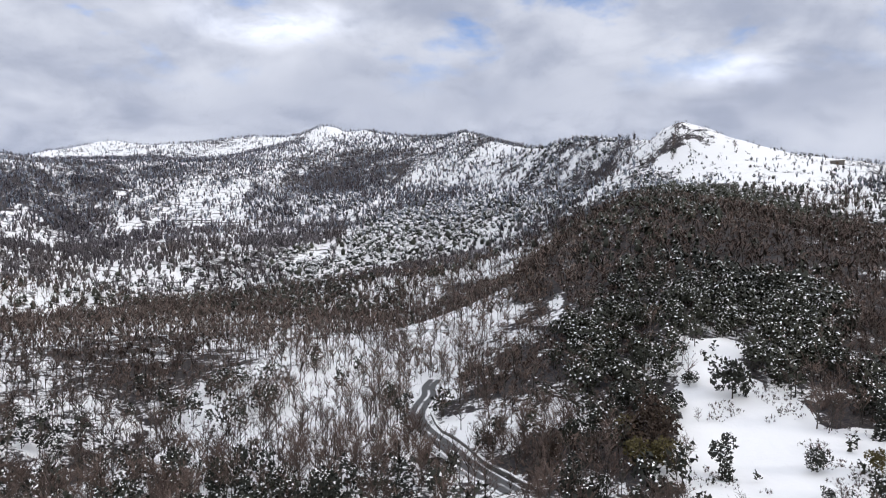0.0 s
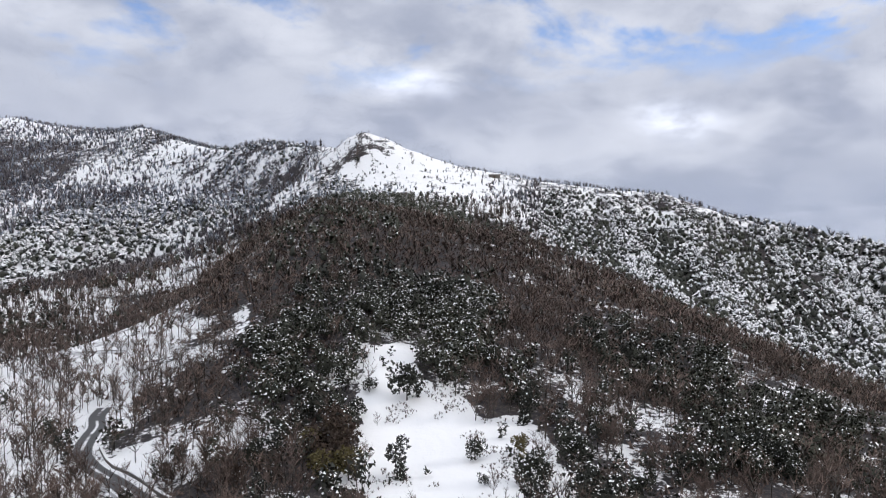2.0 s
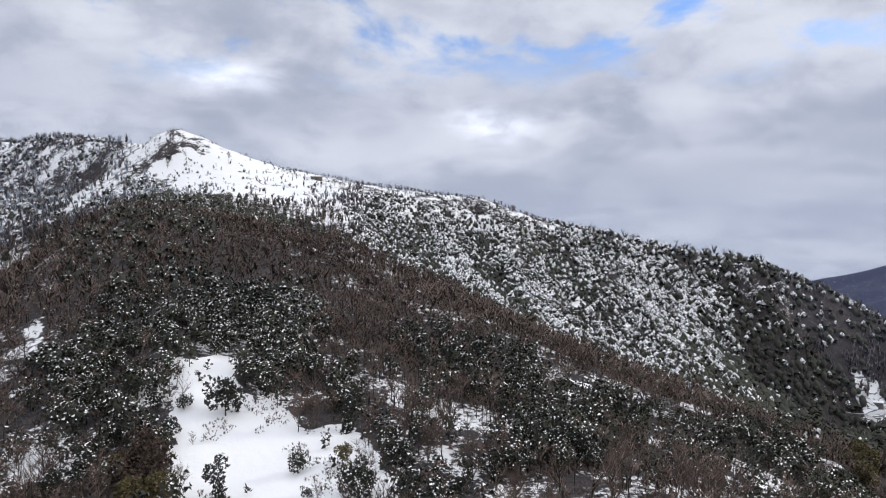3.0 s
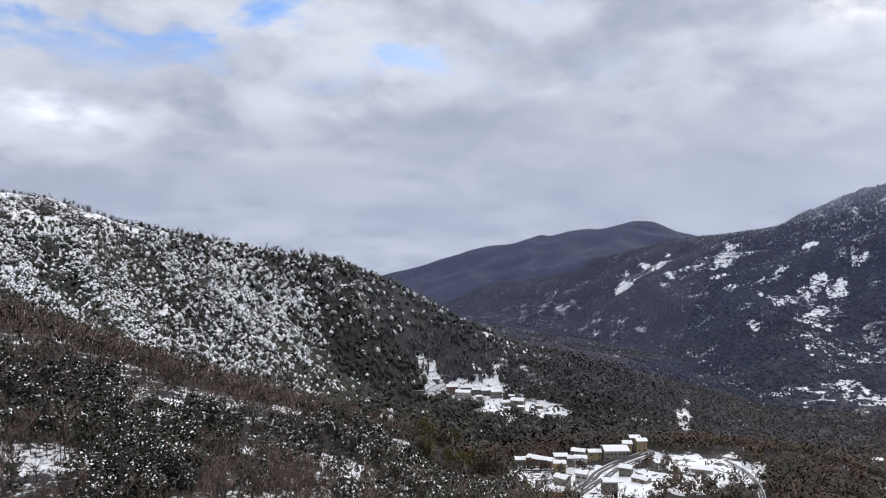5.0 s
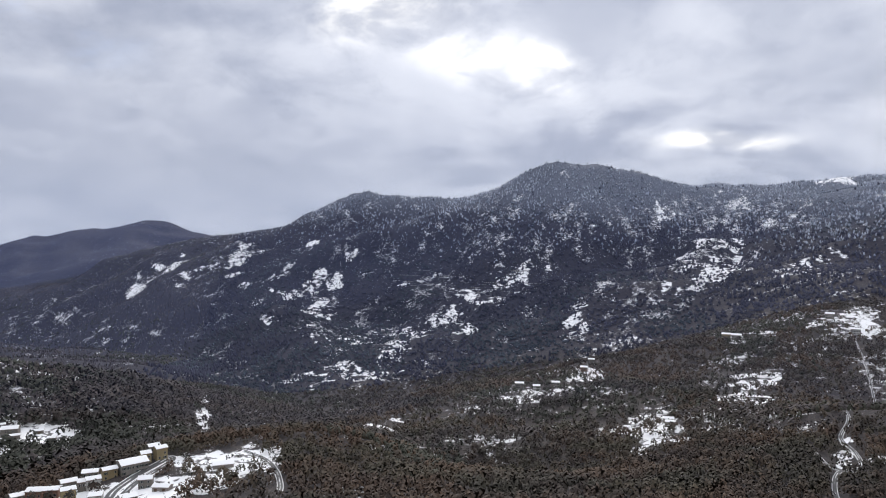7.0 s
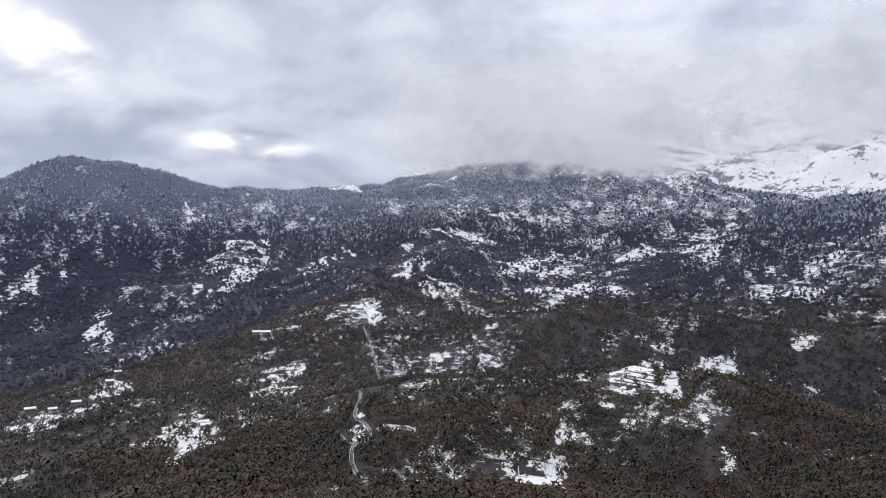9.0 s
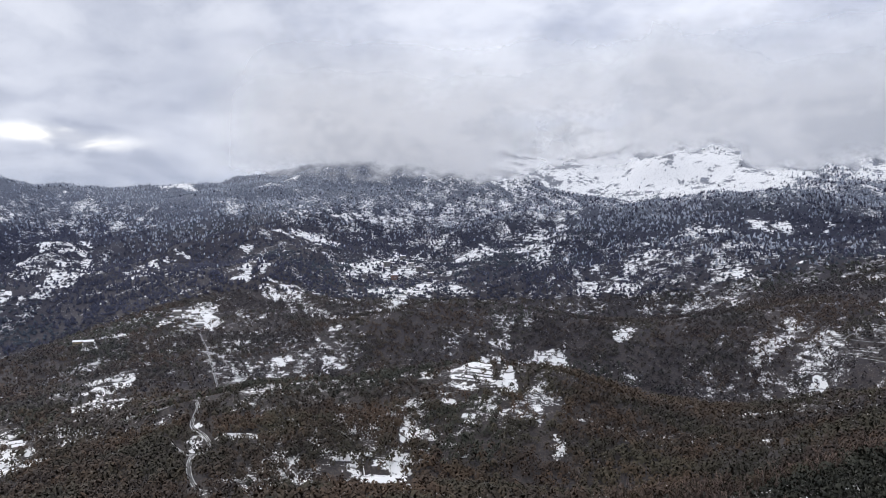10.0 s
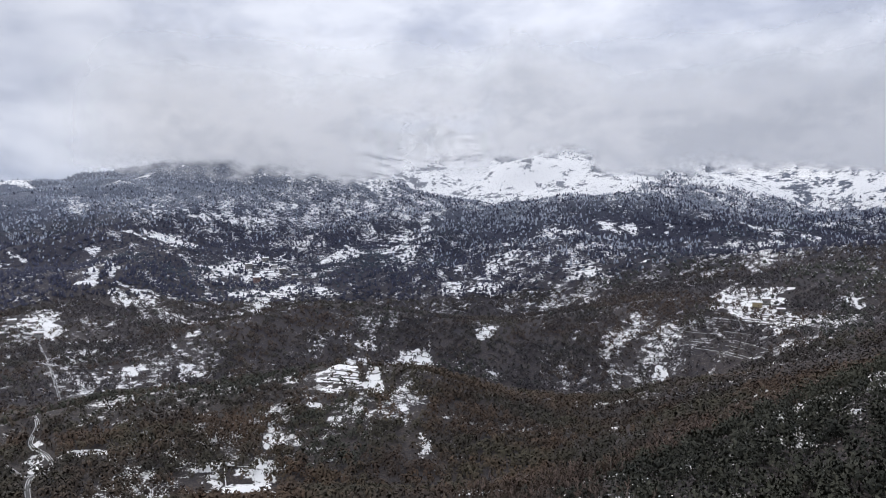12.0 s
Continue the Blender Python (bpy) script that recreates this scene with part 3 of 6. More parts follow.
FIELDS += [  # south near
    (621, -404, 21, 57, 237, 0.15), (517, -256, 19, 46, 244, 0.1), (373, -312, 5, 54, 230, 0.2), (339, -324, 15, 12, 226, 0.15),
    (257, -497, 10, 60, 207, 0.15), (294, -712, 22, 25, 202, 0.05), (354, -737, 16, 22, 206, 0.4), (228, -434, 14, 9, 208, 0.3),
    (243, -390, 9, 13, 212, 0.3), (164, -420, 7, 22, 201, 0.4), (160, -462, 8, 9, 199, 0.3), (244, -334, 16, 20, 216, 0.45),
    (223, -307, 14, 12, 216, 0.15), (235, -508, 9, 30, 205, 0.1)]
FIELDS += [  # west
    (-82, -868, 56, 52, 176, 0.12), (-60, -930, 30, 50, 180, 0.55),
    (28, -740, 6, 12, 182, 0.1), (-119, -1274, 51, 88, 175, 0.4), (-38, -221, 2, 5, 170, 0.1), (93, -369, 16, 14, 194, 0.15),
    (162, -1164, 24, 18, 188, 0.2), (310, -497, 8, 13, 212, 0.1), (241, -280, 12, 11, 221, 0.1)]
FIELDS += [  # east high
    
    (2384, 524, 78, 66, 282, 0.5), (2228, 347, 72, 45, 279, 0.4), (2169, 408, 35, 36, 281, 0.3), (1686, 128, 20, 69, 274, 0.4),
    (1983, 182, 48, 30, 275, 0.4), (1990, -73, 16, 12, 268, 0.2), (1717, -874, 22, 36, 243, 0.3), (1834, -305, 21, 9, 261, 0.2)]
FIELDS += [  # south high
    (782, -831, 28, 42, 223, 0.4), (1122, -1355, 127, 33, 220, 0.45), (692, -1520, 81, 18, 204, 0.4), (351, -1244, 62, 42, 196, 0.5),
    (271, -1399, 103, 39, 191, 0.5), (134, -1516, 73, 36, 185, 0.5), (362, -1128, 57, 42, 198, 0.5), (1181, -856, 47, 82, 234, 0.45),
    (1360, -847, 39, 99, 238, 0.5), (535, -680, 42, 24, 218, 0.5), (552, -578, 39, 28, 224, 0.5), (226, -812, 14, 18, 196, 0.3),
    (88, -1183, 38, 21, 184, 0.4)]
FIELDS += [  # valley floor
    (348, -317, 15, 13, 228, 0.1), (311, -632, 13, 70, 206, 0.15), (272, -497, 8, 29, 209, 0.1), (245, -440, 13, 15, 209, 0.25),
    (187, -481, 11, 18, 201, 0.25), (171, -416, 4, 25, 202, 0.2), (252, -386, 6, 14, 213, 0.1), (246, -317, 14, 22, 218, 0.25),
    (99, -344, 15, 24, 196, 0.1), (46, -488, 4, 17, 185, 0.1)]
FIELDS += [  # farms of the far slope
    (814, -1157, 55, 77, 215, 0.12), (654, -1047, 46, 24, 212, 0.1), (604, -852, 42, 84, 215, 0.45), (700, -1281, 34, 56, 209, 0.25),
    (579, -1341, 52, 84, 203, 0.45), (-146, -1456, 50, 42, 174, 0.35)]
FIELDS += [  # peaks
    (480, -2225, 230, 130, 0, 0.10), (230, -2165, 100, 62, 8, 0.08), (800, -2205, 125, 85, 0, 0.13), (690, -2135, 90, 60, 0, 0.12),
    (930, -1882, 85, 40, 0, 0.3), (1113, -1686, 20, 12, 0, 0), (-150, -2560, 150, 150, 0, 0.16), (-340, -2440, 140, 110, 0, 0.14),
    (-480, -2350, 120, 100, 0, 0.14), (1712, -1365, 40, 60, 30, 0.2), (1452, -1475, 50, 30, 40, 0.25),
    (1519, -1660, 60, 40, 40, 0.25), (-160, -1490, 60, 30, 0, 0.4)]
# stands of one kind of tree, laid out in the same way, the last number their share
STANDS = {}
STANDS["evergreen"] = (
    (55, 280, 40, 55, 350, 0.6), (36, 312, 34, 48, 350, 0.9), (22, 348, 20, 26, 350, 0.8),
    (137, 150, 34, 22, 320, 0.5), (188, 118, 30, 20, 310, 0.4),
    (31, 242, 25, 61, 353, 1), (7, 216, 12, 32, 358, 1), (56, 223, 24, 46, 346, 1), (12, 172, 12, 15, 356, 0.9),
    (-129, 694, 68, 94, 11, 0.8), (-173, 585, 25, 72, 17, 0.8), (-208, 554, 29, 59, 21, 0.6), (49, 207, 22, 36, 347, 1),
    (120, 195, 24, 38, 328, 0.8), (102, 128, 13, 21, 321, 0.9), (269, 444, 83, 49, 329, 0.8), (384, 398, 89, 37, 316, 0.8),
    (21, 714, 46, 21, 358, 0.6), (473, 396, 99, 37, 310, 0.9))
STANDS["brown"] = (
    (95, 275, 150, 85, 330, 0.5), (-8, 480, 45, 70, 0, 0.45), (-62, 445, 40, 50, 0, 0.4), (-160, 215, 45, 40, 35, 0.3), (240, 140, 60, 22, 20, 0.9),
    (100, 315, 29, 23, 342, 1), (128, 261, 26, 22, 334, 1), (155, 182, 29, 16, 320, 1), (52, 131, 7, 11, 338, 0.6),
    (-15, 308, 12, 47, 3, 0.9), (-596, 732, 91, 108, 39, 1), (-146, 203, 32, 45, 36, 0.35), (-324, 1007, 94, 111, 18, 0.9),
    (-22, 213, 10, 24, 6, 0.7), (189, 180, 34, 29, 314, 1), (-49, 152, 15, 27, 18, 0.3))
STANDS["rust"] = (
    (246, 124, 22, 18, 297, 0.9), (409, 13, 39, 46, 272, 1), (820, -152, 67, 56, 259, 0.8), (128, -519, 77, 153, 194, 0.9),
    (441, -690, 92, 132, 213, 0.8), (361, -315, 31, 57, 229, 0.9), (470, -193, 82, 87, 248, 0.8), (14, 143, 4, 12, 354, 1),
    (252, -781, 99, 39, 198, 0.8), (827, -414, 74, 140, 243, 0.8))
STANDS["green"] = (
    (-55, -235, 60, 75, 0, 0.95), (-42, -224, 20, 45, 169, 1), (216, -408, 48, 51, 208, 0.7), (1293, -1772, 441, 171, 216, 0.9), (1336, -1235, 292, 111, 227, 0.9),
    (1859, -369, 305, 90, 259, 0.9), (1403, 4, 169, 228, 270, 0.6), (1301, -313, 129, 156, 256, 0.7))


def in_patch(x, y, row, wob, lo=1.2, hi=0.8):
    cx, cy, a, b, turn, _ = row
    c, s = math.cos(radians(turn)), math.sin(radians(turn))
    u, v = ((x - cx) * c + (y - cy) * s) / a, ((y - cy) * c - (x - cx) * s) / b
    return smooth(-np.hypot(u, v) - wob, -lo, -hi)


def streaks(x, y, seed):
    """Noise drawn out down the slopes, as snow lies between the rows of trees and in the runnels."""
    e = 30.0
    gx, gy = ground_z(x + e, y) - ground_z(x - e, y), ground_z(x, y + e) - ground_z(x, y - e)
    n = np.maximum(np.hypot(gx, gy), 1e-6)
    gx, gy = gx / n, gy / n
    total = sum(value_noise(x + gx * k * 8, y + gy * k * 8, 14, seed) for k in range(-3, 4)) / 7
    return np.clip(0.5 + 2.4 * (total - 0.5), 0, 1)


def fields_at(x, y):
    """How far a place lies in the open (0 to 1), and the trees left there."""
    open_, trees, bare = np.zeros_like(x), np.ones_like(x), np.zeros_like(x)
    wob = (1.6 + 2.0 * smooth(np.hypot(x, y), 260, 420)) * (fbm(x, y, 42, 4, 21) - 0.5)
    wob = wob + 1.1 * (1 - smooth(np.hypot(x, y), 200, 330)) * (fbm(x, y, 9, 2, 23) - 0.5)
    for row in FIELDS:
        k = in_patch(x, y, row, wob, 1.40 + 0.15 * (row[1] < 0) + 0.3 * min(1.0, row[5] * 4), 0.6)
        open_ = np.maximum(open_, k * (0.97 - 0.44 * min(1.0, row[5] * 4)))
        trees = np.minimum(trees, 1 - k * (1 - 0.9 * row[5]))
        if row[5] == 0:
            bare = np.maximum(bare, k)
    # away from the camera's hill the fields are broken by runnels, hedges and groups of trees
    far = smooth(np.hypot(x, y), 200, 330) * (1 - 0.9 * smooth(ground_z(x, y) + 70 * (y > 0), 400, 460))
    open_ = np.clip(open_ * (1 - 0.08 * far) + far * smooth(open_, 0.1, 0.5) * 0.75 * (streaks(x, y, 45) - 0.5), 0, 1)
    groups = smooth(fbm(x, y, 26, 2, 47), 0.46, 0.60)
    trees = np.minimum(1, trees + far * (1 - trees) * (0.12 + 0.44 * groups) * (1 - bare))
    return open_, trees


def stand_at(x, y, kind):
    share, wob = np.zeros_like(x), 0.9 * (fbm(x, y, 45, 3, 25) - 0.5)
    for row in STANDS[kind]:
        share = np.maximum(share, row[5] * in_patch(x, y, row, wob, 1.35, 0.75))
    return share


def bare_height(x, y):
    """1 on the treeless peaks of the south."""
    main = smooth(-y, 1990, 2060) * smooth(x, 140, 220) * (1 - smooth(-y, 2400, 2480))
    return np.maximum(main, smooth(-y, 2280, 2360) * smooth(-x, -10, 50))


def snow_share(x, y, z):
    """The share of the ground under snow: more with height, none of it even."""
    lift = z + 90 * (fbm(x, y, 260, 4, 31) - 0.5) + 70 * (fbm(x, y, 60, 2, 33) - 0.5)
    cold = smooth(y, -150, 150) * (1 - smooth(x, 650, 1000))
    cold_share = 0.18 + (0.28 + 0.12 * smooth(np.hypot(x, y), 420, 640) - 0.20 * smooth(x, 250, 420)) * smooth(lift, 175, 260) + 0.14 * smooth(lift, 380, 480)
    share = cold * cold_share + (1 - cold) * (0.24 + 0.05 * smooth(-y, 200, 400) - 0.10 * smooth(x, 700, 1100) + 0.12 * smooth(lift, 270, 380) + (0.24 - 0.20 * smooth(x, 1200, 1700)) * smooth(lift, 410, 500) + 0.40 * smooth(z, 395, 440) * bare_height(x, y))
    share = share + 0.45 * (fbm(x, y, 110, 3, 35) - 0.5) + 0.10 * (fbm(x, y, 34, 2, 37) - 0.5) + 0.42 * (streaks(x, y, 39) - 0.5)
    share = share + 0.24 * smooth(-x, 0, 60) * smooth(y, 60, 120) * smooth(-np.hypot(x, y), -900, -500)
    share = share - 0.22 * stand_at(x, y, "rust") - stand_at(x, y, "brown") * (0.32 - 0.06 * smooth(np.hypot(x, y), 400, 700)) - 0.20 * stand_at(x, y, "evergreen")
    flank, rib = ribs(x, y)
    share = share + 0.5 * flank * (rib - 0.5) - 0.25 * smooth(x, 430, 560) * smooth(y, 300, 360) * smooth(-x, -900, -700) - 0.25 * smooth(x, 2400, 3000) - 0.22 * smooth(lift, 370, 430) * smooth(x, 1000, 1400)
    share = share - 0.20 * in_patch(x, y, (80, -1560, 480, 230, 0, 0), 0.5 * (fbm(x, y, 90, 2, 63) - 0.5))
    return np.clip(share, 0, 1)


def haze_tint_at(x, y):
    """How much blue distance haze is painted into the ground's colour on the eastern and southern mountains."""
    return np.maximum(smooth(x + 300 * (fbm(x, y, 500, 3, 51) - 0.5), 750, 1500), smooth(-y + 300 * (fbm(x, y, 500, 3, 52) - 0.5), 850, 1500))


def build_ground():
    co = np.stack([GX, GY, GZ], -1).reshape(-1, 3)
    co = np.concatenate([co, [[0, 0, float(GZ[0].mean())]]])
    i, j = np.meshgrid(np.arange(RINGS - 1), np.arange(TURNS), indexing="ij")
    k = (j + 1) % TURNS
    quads = np.stack([i * TURNS + j, i * TURNS + k, (i + 1) * TURNS + k, (i + 1) * TURNS + j], -1).reshape(-1, 4)[:, ::-1]
    centre = RINGS * TURNS
    fan = np.stack([np.full(TURNS, centre), (np.arange(TURNS) + 1) % TURNS, np.arange(TURNS)], -1)
    me = bpy.data.meshes.new("ground")
    me.vertices.add(len(co))
    me.vertices.foreach_set("co", co.ravel())
    me.loops.add(quads.size + fan.size)
    me.loops.foreach_set("vertex_index", np.concatenate([quads.ravel(), fan.ravel()]).astype(np.int32))
    me.polygons.add(len(quads) + len(fan))
    me.polygons.foreach_set("loop_start", np.concatenate([np.arange(len(quads)) * 4, quads.size + np.arange(TURNS) * 3]).astype(np.int32))
    me.polygons.foreach_set("use_smooth", np.ones(len(quads) + len(fan), bool))
    me.update(calc_edges=True)
    me.attributes.new("snow_cover", "FLOAT", "POINT").data.foreach_set("value", snow_share(co[:, 0], co[:, 1], co[:, 2]).astype(np.float32))
    me.attributes.new("glade", "FLOAT", "POINT").data.foreach_set("value", fields_at(co[:, 0], co[:, 1])[0].astype(np.float32))
    reach = np.hypot(co[:, 0], co[:, 1])
    me.attributes.new("terraced", "FLOAT", "POINT").data.foreach_set("value", (0.9 * smooth(reach, 230, 330) * (1 - bare_height(co[:, 0], co[:, 1])) * (1 - smooth(co[:, 2], 330, 380)) * (1 - 0.95 * smooth(co[:, 1], 440, 500) * (co[:, 0] > -150))).astype(np.float32))
    me.attributes.new("crag", "FLOAT", "POINT").data.foreach_set("value", (bare_height(co[:, 0], co[:, 1]) * np.where(co[:, 0] < 100, 1.15, 0.85)).astype(np.float32))
    high = co[:, 2] + 90 * (fbm(co[:, 0], co[:, 1], 220, 3, 77) - 0.5)
    me.attributes.new("rime", "FLOAT", "POINT").data.foreach_set("value", (0.85 * smooth(high, 300, 430) * ((co[:, 0] > 700) | (co[:, 1] < -1200)) * (co[:, 0] < 3000)).astype(np.float32))
    me.attributes.new("haze_tint", "FLOAT", "POINT").data.foreach_set("value", haze_tint_at(co[:, 0], co[:, 1]).astype(np.float32))
    me.materials.append(GROUND)
    return tagged(new("ground", me), "mountain ground under patchy snow and leaf litter", "ground", kind="structure")


build_ground()

# ---- roads, houses and walls: their places ----
HOUSES = {}
HOUSES["village"] = [
    (395.9, 159.3, 300, 6.6, 5, 3.7, 1), (397.2, 150.6, 266, 8.0, 6.0, 4.6, 3), (390.4, 140.3, 270, 6.9, 5.2, 4.7, 3),
    (408.1, 138.4, 299, 7.6, 5.7, 4.0, 0), (383.4, 130.3, 294, 6.5, 5, 4.9, 2), (423.0, 131.6, 279, 7.8, 5.9, 3.6, 0),
    (400.5, 123.3, 291, 6.7, 5.1, 4.3, 1), (370.2, 112.8, 277, 5.8, 5, 4.1, 1), (353.7, 118.3, 259, 6.6, 5, 5.0, 0),
    (341.5, 89.9, 297, 6.8, 5.1, 5.9, 0), (271.4, 93.0, 274, 6.9, 5.2, 3.1, 4)]
HOUSES["village end"] = [
    (416.2, 119.7, 300, 7.2, 5.4, 3.9, 2), (421.4, 108.6, 300, 13.8, 9, 4.0, 0), (432.9, 104.2, 294, 5.2, 5, 4.1, 2),
    (445.6, 102.7, 298, 6.1, 5, 4.2, 0), (436.7, 96.6, 302, 6.0, 5, 5.0, 2), (386.3, 92.8, 274, 6.4, 5, 3.4, 0),
    (375.9, 84.4, 253, 3.7, 5, 1.7, 0), (372.9, 79.7, 252, 4.5, 5, 1.8, 0), (407.7, 56.4, 280, 10.6, 7.9, 2.0, 0),
    (400.6, 129.3, 288, 3.4, 5, 3.9, 0)]
HOUSES["hamlet"] = [
    (624.6, 346.7, 299, 6.9, 5.2, 4.2, 0), (634.2, 333.3, 303, 11.1, 8.3, 6.9, 3), (627.1, 316.6, 289, 13.9, 9, 5.3, 1),
    (638.4, 307.4, 306, 9.1, 6.8, 3.8, 0), (641.1, 297.1, 307, 11.4, 8.5, 3.4, 0), (635.8, 284.7, 308, 10.1, 7.6, 4.9, 0),
    (650.8, 295.3, 294, 5.7, 5, 2.3, 0), (617.8, 266.2, 303, 8.6, 6.5, 2.9, 0), (618.7, 253.9, 280, 11.8, 8.9, 4.3, 0),
    (608.7, 246.6, 292, 7.0, 5.3, 2.5, 0), (640.3, 269.6, 293, 5.2, 5, 2.6, 0), (622.5, 233.5, 291, 6.1, 5, 2.1, 0),
    (589.9, 212.2, 280, 5.7, 5, 4.4, 0)]
HOUSES["hamlet edge"] = [
    (648.0, 324.0, 305, 10.9, 8.1, 2.7, 0), (628.8, 299.6, 295, 6.3, 5, 2.6, 0), (486.9, 285.3, 300, 4.5, 5, 3.6, 0),
    (642.4, 308.3, 296, 6.9, 5.2, 4.6, 3)]
HOUSES["farms"] = [
    (220.1, -308.8, 215, 26.2, 9, 2.7, 0), (-72.9, -868.2, 175, 9.8, 7.4, 5.6, 2), (-83.2, -879.5, 175, 8.5, 6.4, 5.7, 0),
    (-95.4, -848.2, 174, 8.2, 6.2, 4.1, 0), (795.1, -1124.5, 215, 12.2, 9, 6.6, 0), (823.1, -1221.9, 214, 11.8, 8.9, 5.9, 0),
    (723.5, -1129.5, 213, 10.8, 8.1, 5.4, 0), (741.5, -1074.2, 215, 12.6, 9, 6.3, 3), (679.0, -1100.9, 212, 10.4, 7.8, 5.2, 0),
    (755.4, -1151.7, 213, 10.0, 7.5, 5.5, 1)]
HOUSES["far farms"] = [
    (758, -215.2, 254, 9.1, 7.2, 4.1, 0), (729.7, -226.5, 253, 7.1, 5.9, 3.4, 1), (736.8, -250.5, 251, 8.1, 6.7, 3.5, 0),
    (820.6, -324.3, 248, 7.1, 5.9, 5.1, 0), (795.7, -305.5, 249, 7.9, 6.6, 3.8, 3), (497.9, -262.3, 242, 7.1, 6.0, 2.9, 0),
    (838.8, -516.4, 238, 10.2, 7.2, 5.0, 2), (827.2, -657.8, 232, 9.8, 7.2, 4.7, 0), (766.9, -646.2, 230, 10.4, 7.2, 4.5, 1),
    (821.9, -520.3, 238, 11.2, 7.2, 4.4, 0), (518.1, -271.2, 242, 7.4, 6.2, 3.0, 0)]
HOUSES["ridge"] = [(196.4, 575.4, 340, 9.0, 5.5, 2.6, 0)]
ROADS = {}
ROADS["mountain_road"] = [(-10, 124), (-15, 131), (-20, 139), (-26, 150), (-31, 159), (-36, 168), (-39, 176), (-40, 186), (-40, 196), (-42, 206), (-42, 216)]
ROADS["bench_road"] = [(-112, 284), (-96, 290), (-80, 285), (-66, 276), (-56, 270), (-44, 262)]
ROADS["village_road"] = [(322, 105), (351, 108), (370, 108), (388, 109), (406, 105), (418, 100), (429, 95), (435, 93)]
ROADS["lower_road"] = [(317, 101), (356, 104), (380, 102), (397, 100), (415, 94), (426, 90), (434, 89), (438, 91), (439, 94)]
ROADS["farm_road"] = [(438, 48), (417, 34), (392, 26), (364, 22), (340, 21)]
ROADS["hamlet_road"] = [(401, 282), (417, 283), (464, 277), (521, 274), (557, 269), (591, 258), (599, 238), (617, 236)]
ROADS["hamlet_lane"] = [(428, 284), (453, 287), (558, 330), (595, 326), (618, 321), (622, 330), (609, 342), (606, 347), (614, 345), (632, 342)]
ROADS["hamlet_path"] = [(613, 319), (621, 306), (631, 290)]
ROADS["slope_road"] = [(654, 277), (666, 251), (687, 221), (719, 194), (779, 164)]
ROADS["gully_road"] = [(283, -237), (313, -256), (340, -280), (343, -296), (363, -310), (393, -324), (418, -350), (434, -361)]
ROADS["upper_lane"] = [(515, -458), (565, -497), (641, -553), (739, -623)]
ROADS["valley_road"] = [(387, -298), (349, -282), (337, -290)]
ROADS["orchard_road"] = [(249, -299), (242, -307), (231, -318), (215, -322)]
WIDTHS = {"mountain_road": 5.2, "village_road": 6.0, "lower_road": 4.6, "hamlet_road": 3.4, "bench_road": 3.2, "farm_road": 3.2, "gully_road": 2.5, "valley_road": 2.2, "upper_lane": 1.8, "orchard_road": 2.2}


def near_building(x, y):
    """True where a house or a road keeps the trees away."""
    hit = np.zeros(x.shape, bool)
    for rows in HOUSES.values():
        for hx, hy, _, w, d, _, _ in rows:
            hit |= np.hypot(x - hx, y - hy) < 0.6 * w + 4.0
    for name, points in ROADS.items():
        for qx, qy in smooth_line(points, 3.0):
            hit |= np.hypot(x - qx, y - qy) < WIDTHS.get(name, 2.8) / 2 + 1.6
    return hit


def smooth_line(points, step):
    """Points every step metres along a curve through the given ones."""
    q = [np.array(a, float) for a in points]
    q = [2 * q[0] - q[1]] + q + [2 * q[-1] - q[-2]]
    out = []
    for a, b, c, d in zip(q, q[1:], q[2:], q[3:]):
        n = max(2, int(np.linalg.norm(c - b) / step))
        for k in range(n):
            t = k / n
            out.append(0.5 * (2 * b + (c - a) * t + (2 * a - 5 * b + 4 * c - d) * t**2 + (3 * b - a - 3 * c + d) * t**3))
    return out + [q[-2]]


# ---- the woods ----


